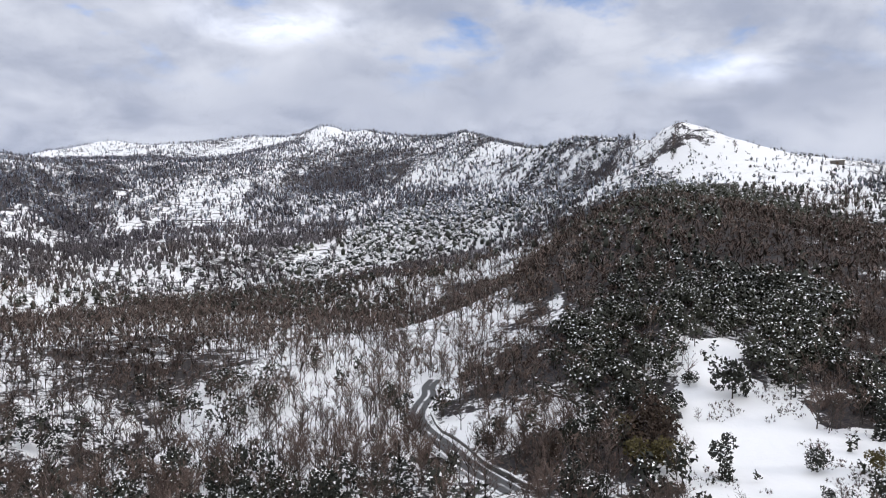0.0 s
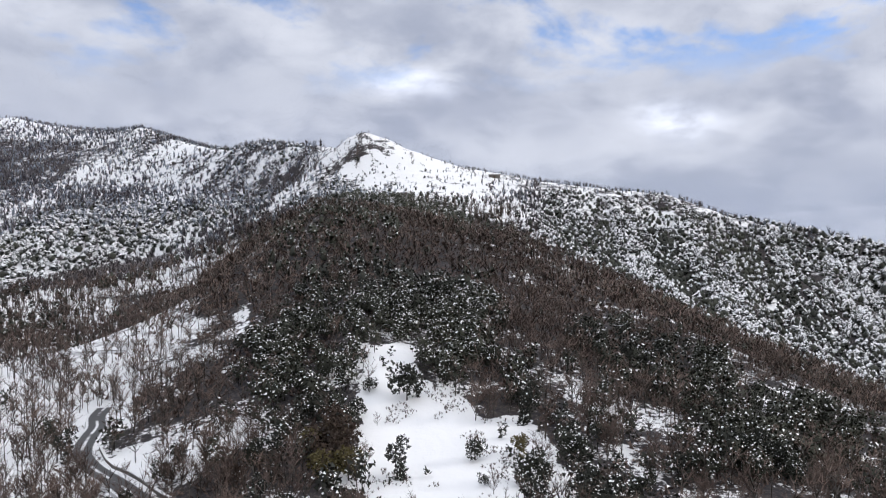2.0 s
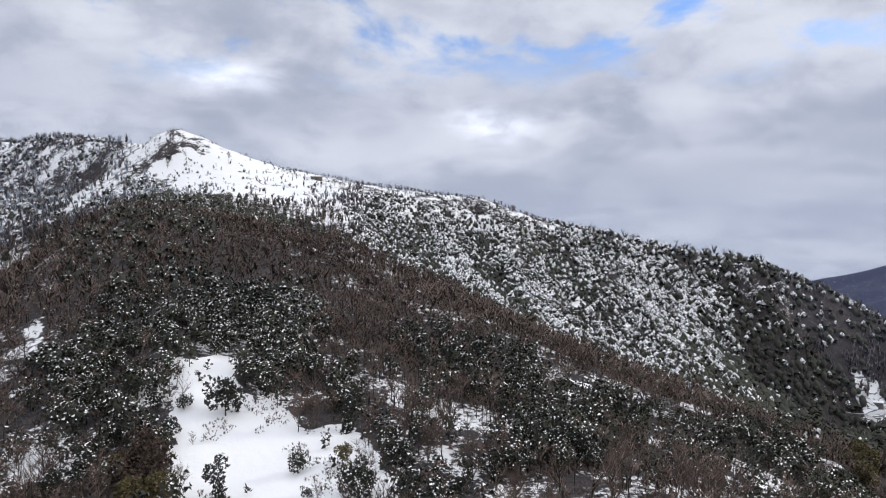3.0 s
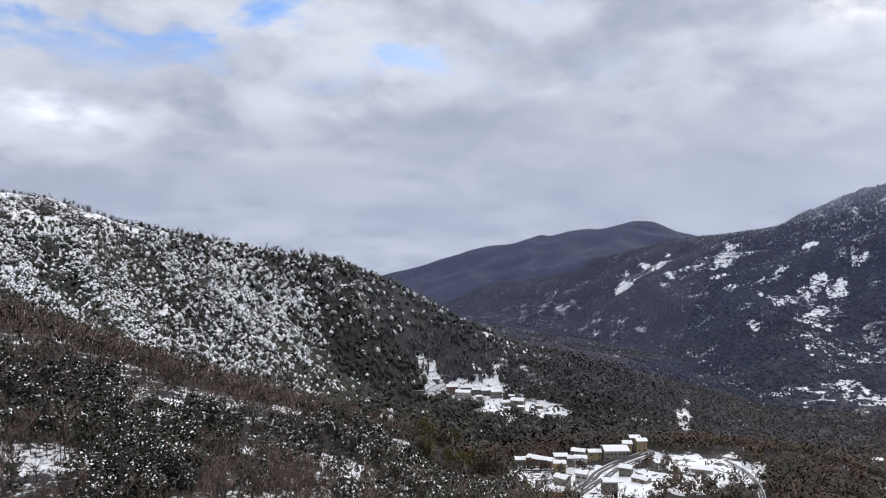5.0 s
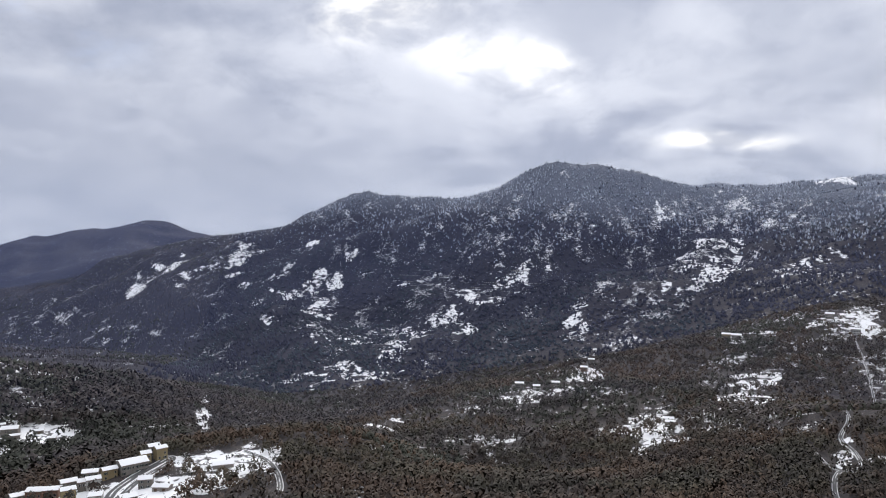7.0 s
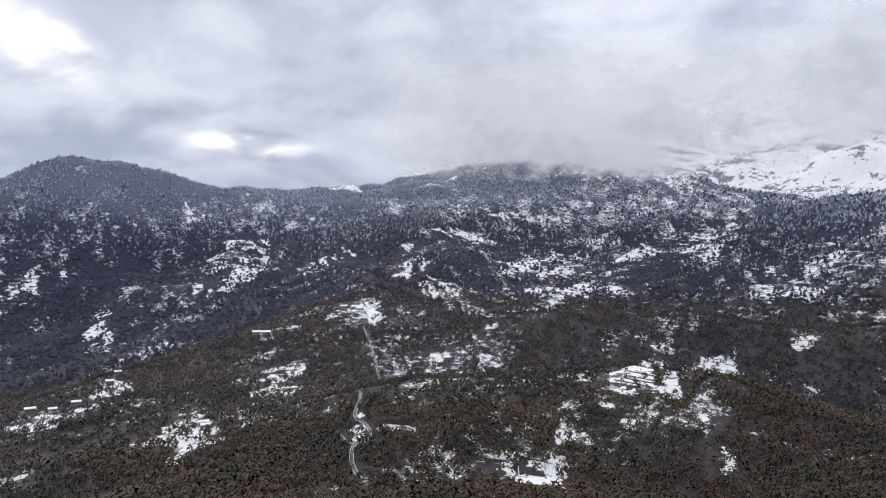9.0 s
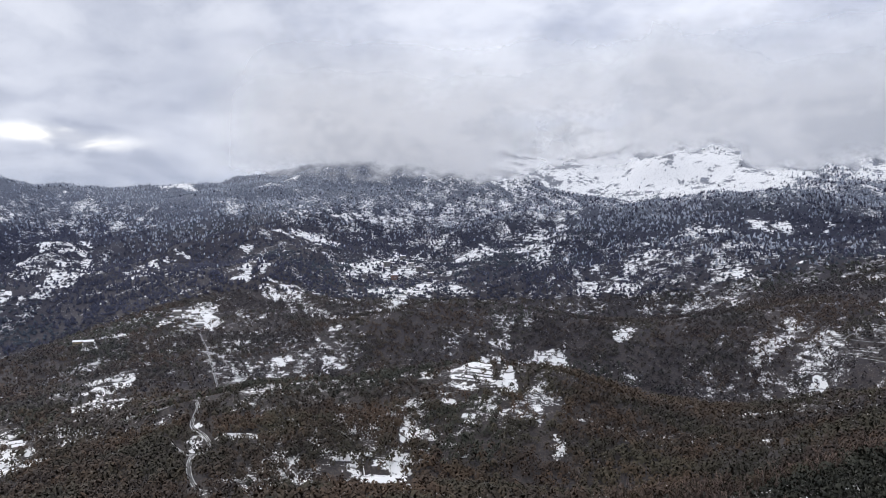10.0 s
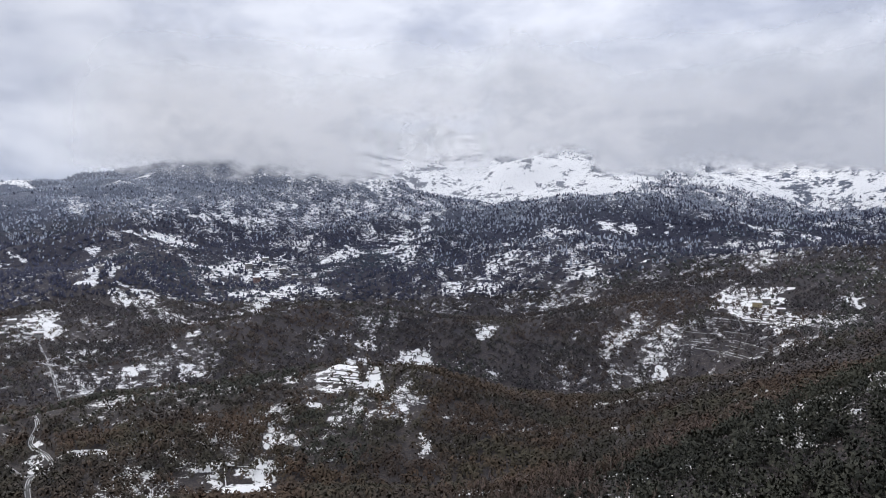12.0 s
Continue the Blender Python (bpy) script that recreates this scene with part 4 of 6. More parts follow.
class Shape:
    """Corners, triangles and a material number for each triangle."""

    def __init__(self, heart=4.0, up=0.6):
        self.v, self.f, self.m, self.n, self.heart, self.up = [], [], [], [], heart, up

    def tri(self, a, b, c, m):
        """One leaf or twig; its normals follow the rounding of the crown."""
        k = len(self.v)
        a, b, c = (np.array(q, float) for q in (a, b, c))
        out = [(q - (0, 0, self.heart)) * (1, 1, 0.8) + (0, 0, self.up if m != 2 else 4.0) for q in (a, b, c)]
        if np.dot(np.cross(b - a, c - a), sum(out)) < 0:
            b, c, out = c, b, [out[0], out[2], out[1]]
        self.v += [tuple(a), tuple(b), tuple(c)]
        self.n += [tuple(q / max(1e-6, np.linalg.norm(q))) for q in out]
        self.f.append((k, k + 1, k + 2))
        self.m.append(m)

    def blade(self, base, tip, width, m, rng):
        base, tip = np.array(base, float), np.array(tip, float)
        side = np.cross(tip - base, rng.normal(size=3))
        side *= width / 2 / max(1e-6, np.linalg.norm(side))
        self.tri(base - side, base + side, tip, m)

    def leaf(self, at, size, m, rng, normal=None):
        n = rng.normal(size=3) if normal is None else np.array(normal) + rng.normal(size=3) * 0.25
        n /= np.linalg.norm(n)
        u = np.cross(n, rng.normal(size=3))
        u /= np.linalg.norm(u)
        w = np.cross(n, u)
        a0 = rng.uniform(0, 6.28)
        p = [np.array(at) + size * rng.uniform(0.6, 1.1) * (u * math.cos(a0 + k * 2.094) + w * math.sin(a0 + k * 2.094)) for k in range(3)]
        self.tri(p[0], p[1], p[2], m)

    def trunk(self, height, r, m, lean=(0, 0), sides=3):
        for k in range(sides):
            a, b = 6.283 * k / sides, 6.283 * (k + 1) / sides
            p, q = (r * math.cos(a), r * math.sin(a), -0.8), (r * math.cos(b), r * math.sin(b), -0.8)
            t = (lean[0], lean[1], height)
            self.tri(p, q, t, m)

    def arrays(self):
        return np.array(self.v, np.float32), np.array(self.f, np.int32), np.array(self.m, np.int32), np.array(self.n, np.float32)


def bare_shape(rng, limbs, twigs, width, height=9.0, stem=True, low=0.25):
    s = Shape(height * 0.45)
    lean = rng.normal(size=2) * 0.5
    if stem:
        s.trunk(height * 0.8, 0.16, 1, lean)
    heads = []
    for k in range(limbs):
        h = rng.uniform(low, 0.62) * height
        a = rng.uniform(0, 6.28)
        base = np.array([lean[0] * h / height, lean[1] * h / height, h])
        tip = base + np.array([math.cos(a) * 1.9, math.sin(a) * 1.9, rng.uniform(1.8, 3.6)]) * rng.uniform(0.7, 1.1)
        tip[2] = min(tip[2], height)
        s.blade(base, tip, width * 1.8, 1, rng)
        heads.append((base, tip))
    heads.append((np.array([lean[0] * 0.5, lean[1] * 0.5, height * 0.5]), np.array([lean[0], lean[1], height * 0.9])))
    for k in range(twigs):
        b, t = heads[rng.randint(len(heads))]
        base = b + (t - b) * rng.uniform(0.35, 1.0)
        way = rng.normal(size=3) * (0.9, 0.9, 0.5) + (t - b) / np.linalg.norm(t - b) * 0.9 + (0, 0, 0.5)
        s.blade(base, base + way / np.linalg.norm(way) * rng.uniform(0.9, 2.0), width, 0, rng)
    return s.arrays()


def leafy_shape(rng, leaves, size, snow, height=8.0, wide=2.6, low=0.12, stem=True, middle=0.55):
    """A rounded, lumpy crown of leaf clumps; snow lies on its upper side."""
    s = Shape(height * (middle - 0.1))
    if stem:
        s.trunk(height * 0.6, 0.2, 1)
    lumps = [(rng.normal(size=3) * (wide * 0.38, wide * 0.38, height * (0.14 if middle > 0.5 else 0.20)) + (0, 0, height * middle), rng.uniform(0.5, 0.8) * wide) for _ in range(7)]
    for k in range(leaves):
        c, r = lumps[rng.randint(7)]
        d = rng.normal(size=3)
        d /= np.linalg.norm(d)
        p = c + d * r * rng.uniform(0.65, 1.05) * (1, 1, 1.15)
        p[2] = max(p[2], height * low)
        s.leaf(p, size * rng.uniform(0.7, 1.3), 0, rng)
    for k in range(snow):
        c, r = lumps[rng.randint(7)]
        d = rng.normal(size=3) * (1, 1, 0.6)
        d[2] = abs(d[2]) + 0.35
        d /= np.linalg.norm(d)
        s.leaf(c + d * r * 1.1 * (1, 1, 1.15), size * rng.uniform(0.35, 0.8), 2, rng, d + np.array((0, 0, 0.6)))
    return s.arrays()


def dome_shape(rng, sides, rings, height=7.5, wide=2.7, leaves=0, size=0.7, snow=0):
    """A rounded crown: a lumpy closed dome, with leaf clumps and snow standing out of it."""
    s = Shape(height * 0.25)
    rows = []
    for level, share in rings:
        a0 = rng.uniform(0, 6.28)
        rows.append([np.array((math.cos(a0 + 6.283 * k / sides) * wide * share * rng.uniform(0.68, 1.3), math.sin(a0 + 6.283 * k / sides) * wide * share * rng.uniform(0.68, 1.3), height * level * rng.uniform(0.9, 1.1))) for k in range(sides)])
    apex = np.array((rng.normal() * 0.3, rng.normal() * 0.3, height * rng.uniform(0.93, 1.05)))
    for low, high in zip(rows, rows[1:]):
        for k in range(sides):
            n = (k + 1) % sides
            s.tri(low[k], low[n], high[k], 0)
            s.tri(low[n], high[n], high[k], 0)
    for k in range(sides):
        s.tri(rows[-1][k], rows[-1][(k + 1) % sides], apex, 0)
    for k in range(leaves + snow):
        d = rng.normal(size=3)
        d[2] = abs(d[2]) + (0.0 if k < leaves else 0.25)
        d /= np.linalg.norm(d)
        at = d * (wide, wide, height * 0.72) * rng.uniform(0.88, 1.08) + (0, 0, height * 0.25)
        if k < leaves:
            s.leaf(at, size * rng.uniform(0.7, 1.3), 0, rng)
        else:
            s.leaf(at * 1.04, size * rng.uniform(0.6, 1.1), 2, rng, d + np.array((0, 0, 0.6)))
    return s.arrays()


def brush_shape(rng, stems, width, height=7.0, spread_=1.5):
    """A leafless crown seen from afar: a sheaf of thin upright stems and twigs."""
    s = Shape(height * 0.4)
    for k in range(stems):
        base = np.array((rng.normal() * 0.35, rng.normal() * 0.35, height * rng.uniform(0.0, 0.35)))
        tip = np.array((rng.normal() * spread_ * 0.7, rng.normal() * spread_ * 0.7, height * rng.uniform(0.7, 1.05)))
        s.blade(base, tip, width * rng.uniform(0.7, 1.4), 0, rng)
    for k in range(stems // 2):
        base = np.array((rng.normal() * spread_ * 0.5, rng.normal() * spread_ * 0.5, height * rng.uniform(0.55, 0.8)))
        s.leaf(base, rng.uniform(0.45, 0.8), 0, rng)
    return s.arrays()


def clump_shape(rng, clumps, size, height=6.8, wide=2.5, low=0.38):
    """A soft rounded crown: overlapping clumps of twigs that face outwards, with a ragged edge."""
    s = Shape(height * 0.3, 1.7)
    for k in range(clumps):
        a, c = 2.4 * k + rng.uniform(0, 0.9), 1.12 * (k + 0.5) / clumps - 0.12
        d = np.array((math.cos(a) * math.sqrt(1 - c * c), math.sin(a) * math.sqrt(1 - c * c), c))
        at = d * (wide, wide, height * (1 - low)) * rng.uniform(0.82, 1.08) + (0, 0, height * low)
        s.leaf(at, size * rng.uniform(0.8, 1.25), 0, rng, d)
    return s.arrays()


def plant(name, shapes, xy, z, scale, tints, mats, label):
    """All trees of one kind and distance as one mesh."""
    rng = np.random.RandomState(len(xy) + 3)
    vs, fs, ms, ts, ns, start = [], [], [], [], [], 0
    pick = rng.randint(len(shapes), size=len(xy))
    for k, (v, f, m, n) in enumerate(shapes):
        idx = np.where(pick == k)[0]
        if not len(idx):
            continue
        a = rng.uniform(0, 6.283, len(idx))
        c, s = np.cos(a)[:, None], np.sin(a)[:, None]
        sx, sz = scale[idx][:, None], (scale[idx] * rng.uniform(0.85, 1.15, len(idx)))[:, None]
        x = (v[None, :, 0] * c - v[None, :, 1] * s) * sx + xy[idx, 0][:, None]
        y = (v[None, :, 0] * s + v[None, :, 1] * c) * sx + xy[idx, 1][:, None]
        w = v[None, :, 2] * sz + z[idx][:, None]
        vs.append(np.stack([x, y, w], -1).reshape(-1, 3))
        fs.append((f[None] + (np.arange(len(idx)) * len(v))[:, None, None]).reshape(-1, 3) + start)
        ms.append(np.tile(m, len(idx)))
        ts.append(np.repeat(tints[idx], len(v)))
        ns.append(np.stack([n[None, :, 0] * c - n[None, :, 1] * s, n[None, :, 0] * s + n[None, :, 1] * c, np.broadcast_to(n[None, :, 2], x.shape)], -1).reshape(-1, 3))
        start += len(idx) * len(v)
    if not vs:
        return None
    v, f, m, tt = np.concatenate(vs), np.concatenate(fs), np.concatenate(ms), np.concatenate(ts)
    me = bpy.data.meshes.new(name)
    me.vertices.add(len(v))
    me.vertices.foreach_set("co", v.astype(np.float32).ravel())
    me.loops.add(f.size)
    me.loops.foreach_set("vertex_index", f.astype(np.int32).ravel())
    me.polygons.add(len(f))
    me.polygons.foreach_set("loop_start", (np.arange(len(f)) * 3).astype(np.int32))
    me.polygons.foreach_set("material_index", m.astype(np.int32))
    me.update(calc_edges=True)
    me.attributes.new("tint", "FLOAT", "POINT").data.foreach_set("value", tt.astype(np.float32))
    me.attributes.new("custom_normal", "FLOAT_VECTOR", "POINT").data.foreach_set("vector", np.concatenate(ns).astype(np.float32).ravel())
    for mat in mats:
        me.materials.append(mat)
    return tagged(new(name, me), label, "woods", kind="stuff")


def spread(rng, r0, r1, spacing, power):
    """Places in a ring of the plan, thinner outwards and in the sector the camera never faces."""
    area = math.pi * (r1**2 - r0**2)
    n = int(area / spacing**2 * 1.3)
    r = np.sqrt(rng.uniform(r0**2, r1**2, n))
    a = rng.uniform(0, 2 * math.pi, n)
    keep = rng.uniform(size=n) < (np.maximum(r, 400) / max(r0, 400)) ** (-2 * power) / 1.3
    deg = np.degrees(a)
    keep &= (deg < 200) | (deg > 312) | (rng.uniform(size=n) < 0.12)
    return np.stack([r * np.sin(a), r * np.cos(a)], -1)[keep]


# ground hidden from the camera's spot behind nearer crests is planted only thinly
SIGHT_LINE = np.maximum.accumulate((GZ - 308) / RING_R[:, None], 0)
HIDDEN_GROUND = (GZ + 18 - 308) / RING_R[:, None] < SIGHT_LINE - 0.006


def seen_from_camera(x, y):
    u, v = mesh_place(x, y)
    return ~HIDDEN_GROUND[u.astype(int), v.astype(int) % TURNS]


def wood_shapes():
    rng = np.random.RandomState(5)
    many = lambda make, n=6: [make() for _ in range(n)]
    return {
        0: (many(lambda: bare_shape(rng, 7, 60, 0.125)), many(lambda: leafy_shape(rng, 100, 0.62, 27)), many(lambda: leafy_shape(rng, 120, 0.55, 2)), many(lambda: leafy_shape(rng, 120, 0.55, 2))),
        1: (many(lambda: bare_shape(rng, 3, 22, 0.33)), many(lambda: dome_shape(rng, 5, ((0.1, 0.75), (0.6, 0.7)), 6.4, 2.3, 14, 0.68, 9)), many(lambda: clump_shape(rng, 18, 1.22, 6.2, 2.4)), many(lambda: clump_shape(rng, 17, 1.25, 6.6, 2.5))),
        2: (many(lambda: clump_shape(rng, 11, 1.45, 6.6, 2.3)), many(lambda: dome_shape(rng, 4, ((0.1, 0.95), (0.70, 0.75)), 5.8, 2.4, 0, 0.95, 5)), many(lambda: clump_shape(rng, 12, 1.5, 5.8, 2.4)), many(lambda: clump_shape(rng, 12, 1.5, 6.4, 2.5))),
        3: (many(lambda: dome_shape(rng, 4, ((0.2, 1.0),), 8.2, 2.6)), many(lambda: dome_shape(rng, 4, ((0.25, 1.0),), 6.4, 3.3, 0, 1.5, 1)), many(lambda: dome_shape(rng, 4, ((0.3, 1.0),), 6.2, 3.6)), many(lambda: dome_shape(rng, 4, ((0.3, 1.0),), 6.2, 3.6))),
        "north": (many(lambda: brush_shape(rng, 6, 0.86)), many(lambda: dome_shape(rng, 5, ((0.05, 0.75), (0.58, 1.0)), 4.4, 1.8, 2, 0.8)), many(lambda: dome_shape(rng, 5, ((0.05, 0.75), (0.58, 1.0)), 4.6, 1.9)), many(lambda: brush_shape(rng, 6, 0.86))),
        "south": (many(lambda: clump_shape(rng, 16, 1.2, 7.0, 2.4)), many(lambda: clump_shape(rng, 18, 1.22, 6.2, 2.4)), many(lambda: clump_shape(rng, 18, 1.22, 6.2, 2.4)), many(lambda: clump_shape(rng, 17, 1.25, 6.6, 2.5))),
        4: (many(lambda: bare_shape(rng, 6, 50, 0.15)), many(lambda: leafy_shape(rng, 80, 0.6, 4)), many(lambda: leafy_shape(rng, 80, 0.6, 0)), many(lambda: leafy_shape(rng, 70, 0.55, 0)))}


def woods():
    rng = np.random.RandomState(11)
    sets = wood_shapes()
    p = np.concatenate([spread(rng, *row) for row in ((70, 230, 3.5, 0), (230, 520, 3.9, 0.0), (520, 1150, 4.2, 0.35), (1150, 3300, 7.2, 0.4))])
    # more stand on the long slope below the back ridge
    more = np.stack([rng.uniform(-1250, 60, 60000), rng.uniform(560, 1500, 60000)], -1)
    p = np.concatenate([p, more[(np.hypot(more[:, 0], more[:, 1]) > 640) & (rng.uniform(size=60000) < 0.32)]])
    # the flank of the northern ridge is close-set with small snowy oaks
    more = np.stack([rng.uniform(190, 700, 16000), rng.uniform(240, 610, 16000)], -1)
    p = np.concatenate([p, more[ribs(more[:, 0], more[:, 1])[0] > 0.2]])
    x, y = p[:, 0], p[:, 1]
    r = np.hypot(x, y)
    z = ground_z(x, y)
    open_, left = fields_at(x, y)
    u = rng.uniform(size=len(p))
    brown, green, rust, oak = (stand_at(x, y, k) for k in ("brown", "green", "rust", "evergreen"))
    closed = np.maximum(np.maximum(brown, green), np.maximum(rust, oak))
    cover = np.maximum(closed, 0.45 + 0.18 * (y > 60) + 0.60 * smooth(fbm(x, y, 70, 3, 44), 0.30, 0.58))
    # the high woods are thin, and the northern ones hung with snow
    north = smooth(y, 250, 500) * smooth(z, 262, 320)
    cover = cover * (1 - 0.12 * north - 0.08 * smooth(-y, 550, 800))
    cover = cover * (1 - 0.92 * smooth(z, 390, 430) * bare_height(x, y)) * (1 - 0.85 * smooth(-y, 2420, 2520))
    flank, rib = ribs(x, y)
    cover = np.maximum(cover, flank) * (1 - flank * 0.25 * smooth(rib, 0.6, 0.85))
    cover = cover * (1 - 0.6 * smooth(z, 335, 375) * (x > 60) * (y > 400))
    # the shoulder under the camera, below its view, is planted at half density
    shoulder = (y < 45) & (r < 225) & ~((y < -110) & (x < 90))
    keep = (u < 0.97 * left * cover) & (seen_from_camera(x, y) | (rng.uniform(size=len(p)) < 0.10)) & (~shoulder | (rng.uniform(size=len(p)) < 0.5))
    # trees that would hide the village from the camera are thinned out
    keep &= ~((x > 225) & (x < 350) & (y > 15) & (y < 112) & (rng.uniform(size=len(p)) < 0.75))
    keep &= ~near_building(x, y)
    p, x, y, z, r, brown, green, rust, oak, shoulder = (q[keep] for q in (p, x, y, z, r, brown, green, rust, oak, shoulder))
    high = smooth(z, 200, 330)
    k = rng.normal(size=len(p)) * 0.10
    is_ever = fbm(x, y, 130, 3, 61) + 0.12 * smooth(z, 330, 450) + 0.35 * np.maximum(oak, green) - 0.4 * np.maximum(brown * (1 - oak), rust) + k > 0.55 + 0.05 * smooth(y, 250, 500) + 0.09 * (y < 60)
    flank, rib = ribs(x, y)
    is_ever |= rng.uniform(size=len(p)) < 0.95 * smooth(flank, 0.1, 0.5)
    is_ever |= (x > 380) & (y > 300) & (x < 800) & (z > 200) & (rng.uniform(size=len(p)) < 0.8)
    is_ever &= ~((x < -60) & (y > 60) & (oak < 0.3) & (rng.uniform(size=len(p)) < 0.55 + 0.35 * (x < -330)))
    is_rust = ~is_ever & ((y < 60) | (rust > 0.3)) & (fbm(x, y, 90, 3, 71) + k + 0.35 * rust - 0.3 * brown > 0.50 - 0.04 * (y < 60) + 0.22 * high)
    warm = 1 - smooth(y, -150, 150) * (1 - smooth(x, 650, 1000))
    snowy = is_ever & (rng.uniform(size=len(p)) < 0.04 + 0.80 * smooth(z - 60 * warm, 160, 240) * (1 - 0.5 * (x > 95) * (r < 330)) * (1 - flank * 0.6 * smooth(-rib, -0.42, -0.2)) * (1 - 0.55 * smooth(x, 420, 600) * (y > 250))) & (green < 0.5)
    kind = np.where(snowy, 1, np.where(is_ever, 2, np.where(is_rust, 3, 0)))
    # above the valley fog the twigs of the far mountains are furred with rime
    rimed = (rng.uniform(size=len(p)) < (0.66 + 0.28 * smooth(x, 1000, 1500)) * smooth(z + 110 * (fbm(x, y, 220, 3, 77) - 0.5), 235, 390)) & (r > 900) & ((x > 700) | (y < -900))
    rimed |= (rng.uniform(size=len(p)) < 0.42 * smooth(z, 280, 340)) & (r > 520) & (y > 300) & (flank < 0.3)
    kind = np.where(rimed, 4, kind)
    spur_wood = (y < -110) & (x < 90) & (r < 330)
    level = np.where(shoulder, 2, np.maximum(np.digitize(r, (262, 520, 1150)), (y < 45).astype(int)))
    level = np.where(spur_wood, 4, np.where((flank > 0.3) & (level == 1), 2, level))
    tint = np.clip(fbm(x, y, 60, 3, 81) * 2.0 - 0.5 + rng.normal(size=len(p)) * 0.22, 0, 1)
    size = rng.uniform(0.7, 1.2, len(p)) * (1 - 0.28 * smooth(z, 270, 350) * (y > 0)) * (1 - 0.35 * smooth(z, 335, 365) * (x > 60) * (y > 380)) * np.where(kind == 0, 1.0, 0.92) * (1 + 0.5 * smooth(x, 380, 460) * smooth(y, 120, 200) * (x < 900)) * (1 + 0.4 * smooth(y, 460, 540) * (x < 70))
    names = ("bare_woods", "evergreen_woods", "green_woods", "rust_woods", "rimed_woods")
    labels = ("leafless brown woods on the snowy slopes", "dark evergreen oaks with snow on their crowns", "dark green evergreen woods in the valley", "oak woods with withered rust-brown leaves", "high woods furred grey-white with rime")
    mats = ((BARE, BARK, SNOW), (EVERGREEN, BARK, SNOW), (EVERGREEN, BARK, SNOW), (RUST, BARK, SNOW), (RIME, BARK, SNOW))
    # the nearest of the spur's trees are things of their own
    single = (r < 160) & (y > 60) & (rng.uniform(size=len(p)) < 0.4)
    northern = (y > 300) | ((y > 60) & (x < 330))
    for lv, kd, side in itertools.product(range(5), range(5), (0, 1)):
        m = (level == lv) & (kind == kd) & ~single & (northern == bool(side))
        if m.any():
            plant(names[kd], sets["north" if side and lv in (2, 3) else "south" if lv == 1 and not side else lv][(0, 1, 2, 3, 0)[kd]], p[m], z[m], size[m], tint[m], (((HAZED_TWIG, HAZED_GREEN, HAZED_GREEN, HAZED_TWIG, RIME)[kd], BARK, SNOW) if lv == 3 and not side else ((MID_TWIG, EVERGREEN, EVERGREEN, MID_RUST, RIME)[kd], BARK, SNOW) if lv in (2, 3) and not side else (HIGH_TWIG, LADEN, EVERGREEN, MID_TWIG, RIME)[kd:kd + 1] + (BARK, SNOW) if lv in (2, 3) else mats[3] if lv == 1 and kd == 0 and not side else mats[kd]), labels[kd])
    i = np.where(single)[0]
    return [(float(x[k]), float(y[k]), float(size[k]), "botrb"[int(kind[k])] if kind[k] != 2 else "o") for k in i]


NEAR_TREES = woods()

# ---- cloud curtains before the southern heights, hems shaped to fit the camera's view ----


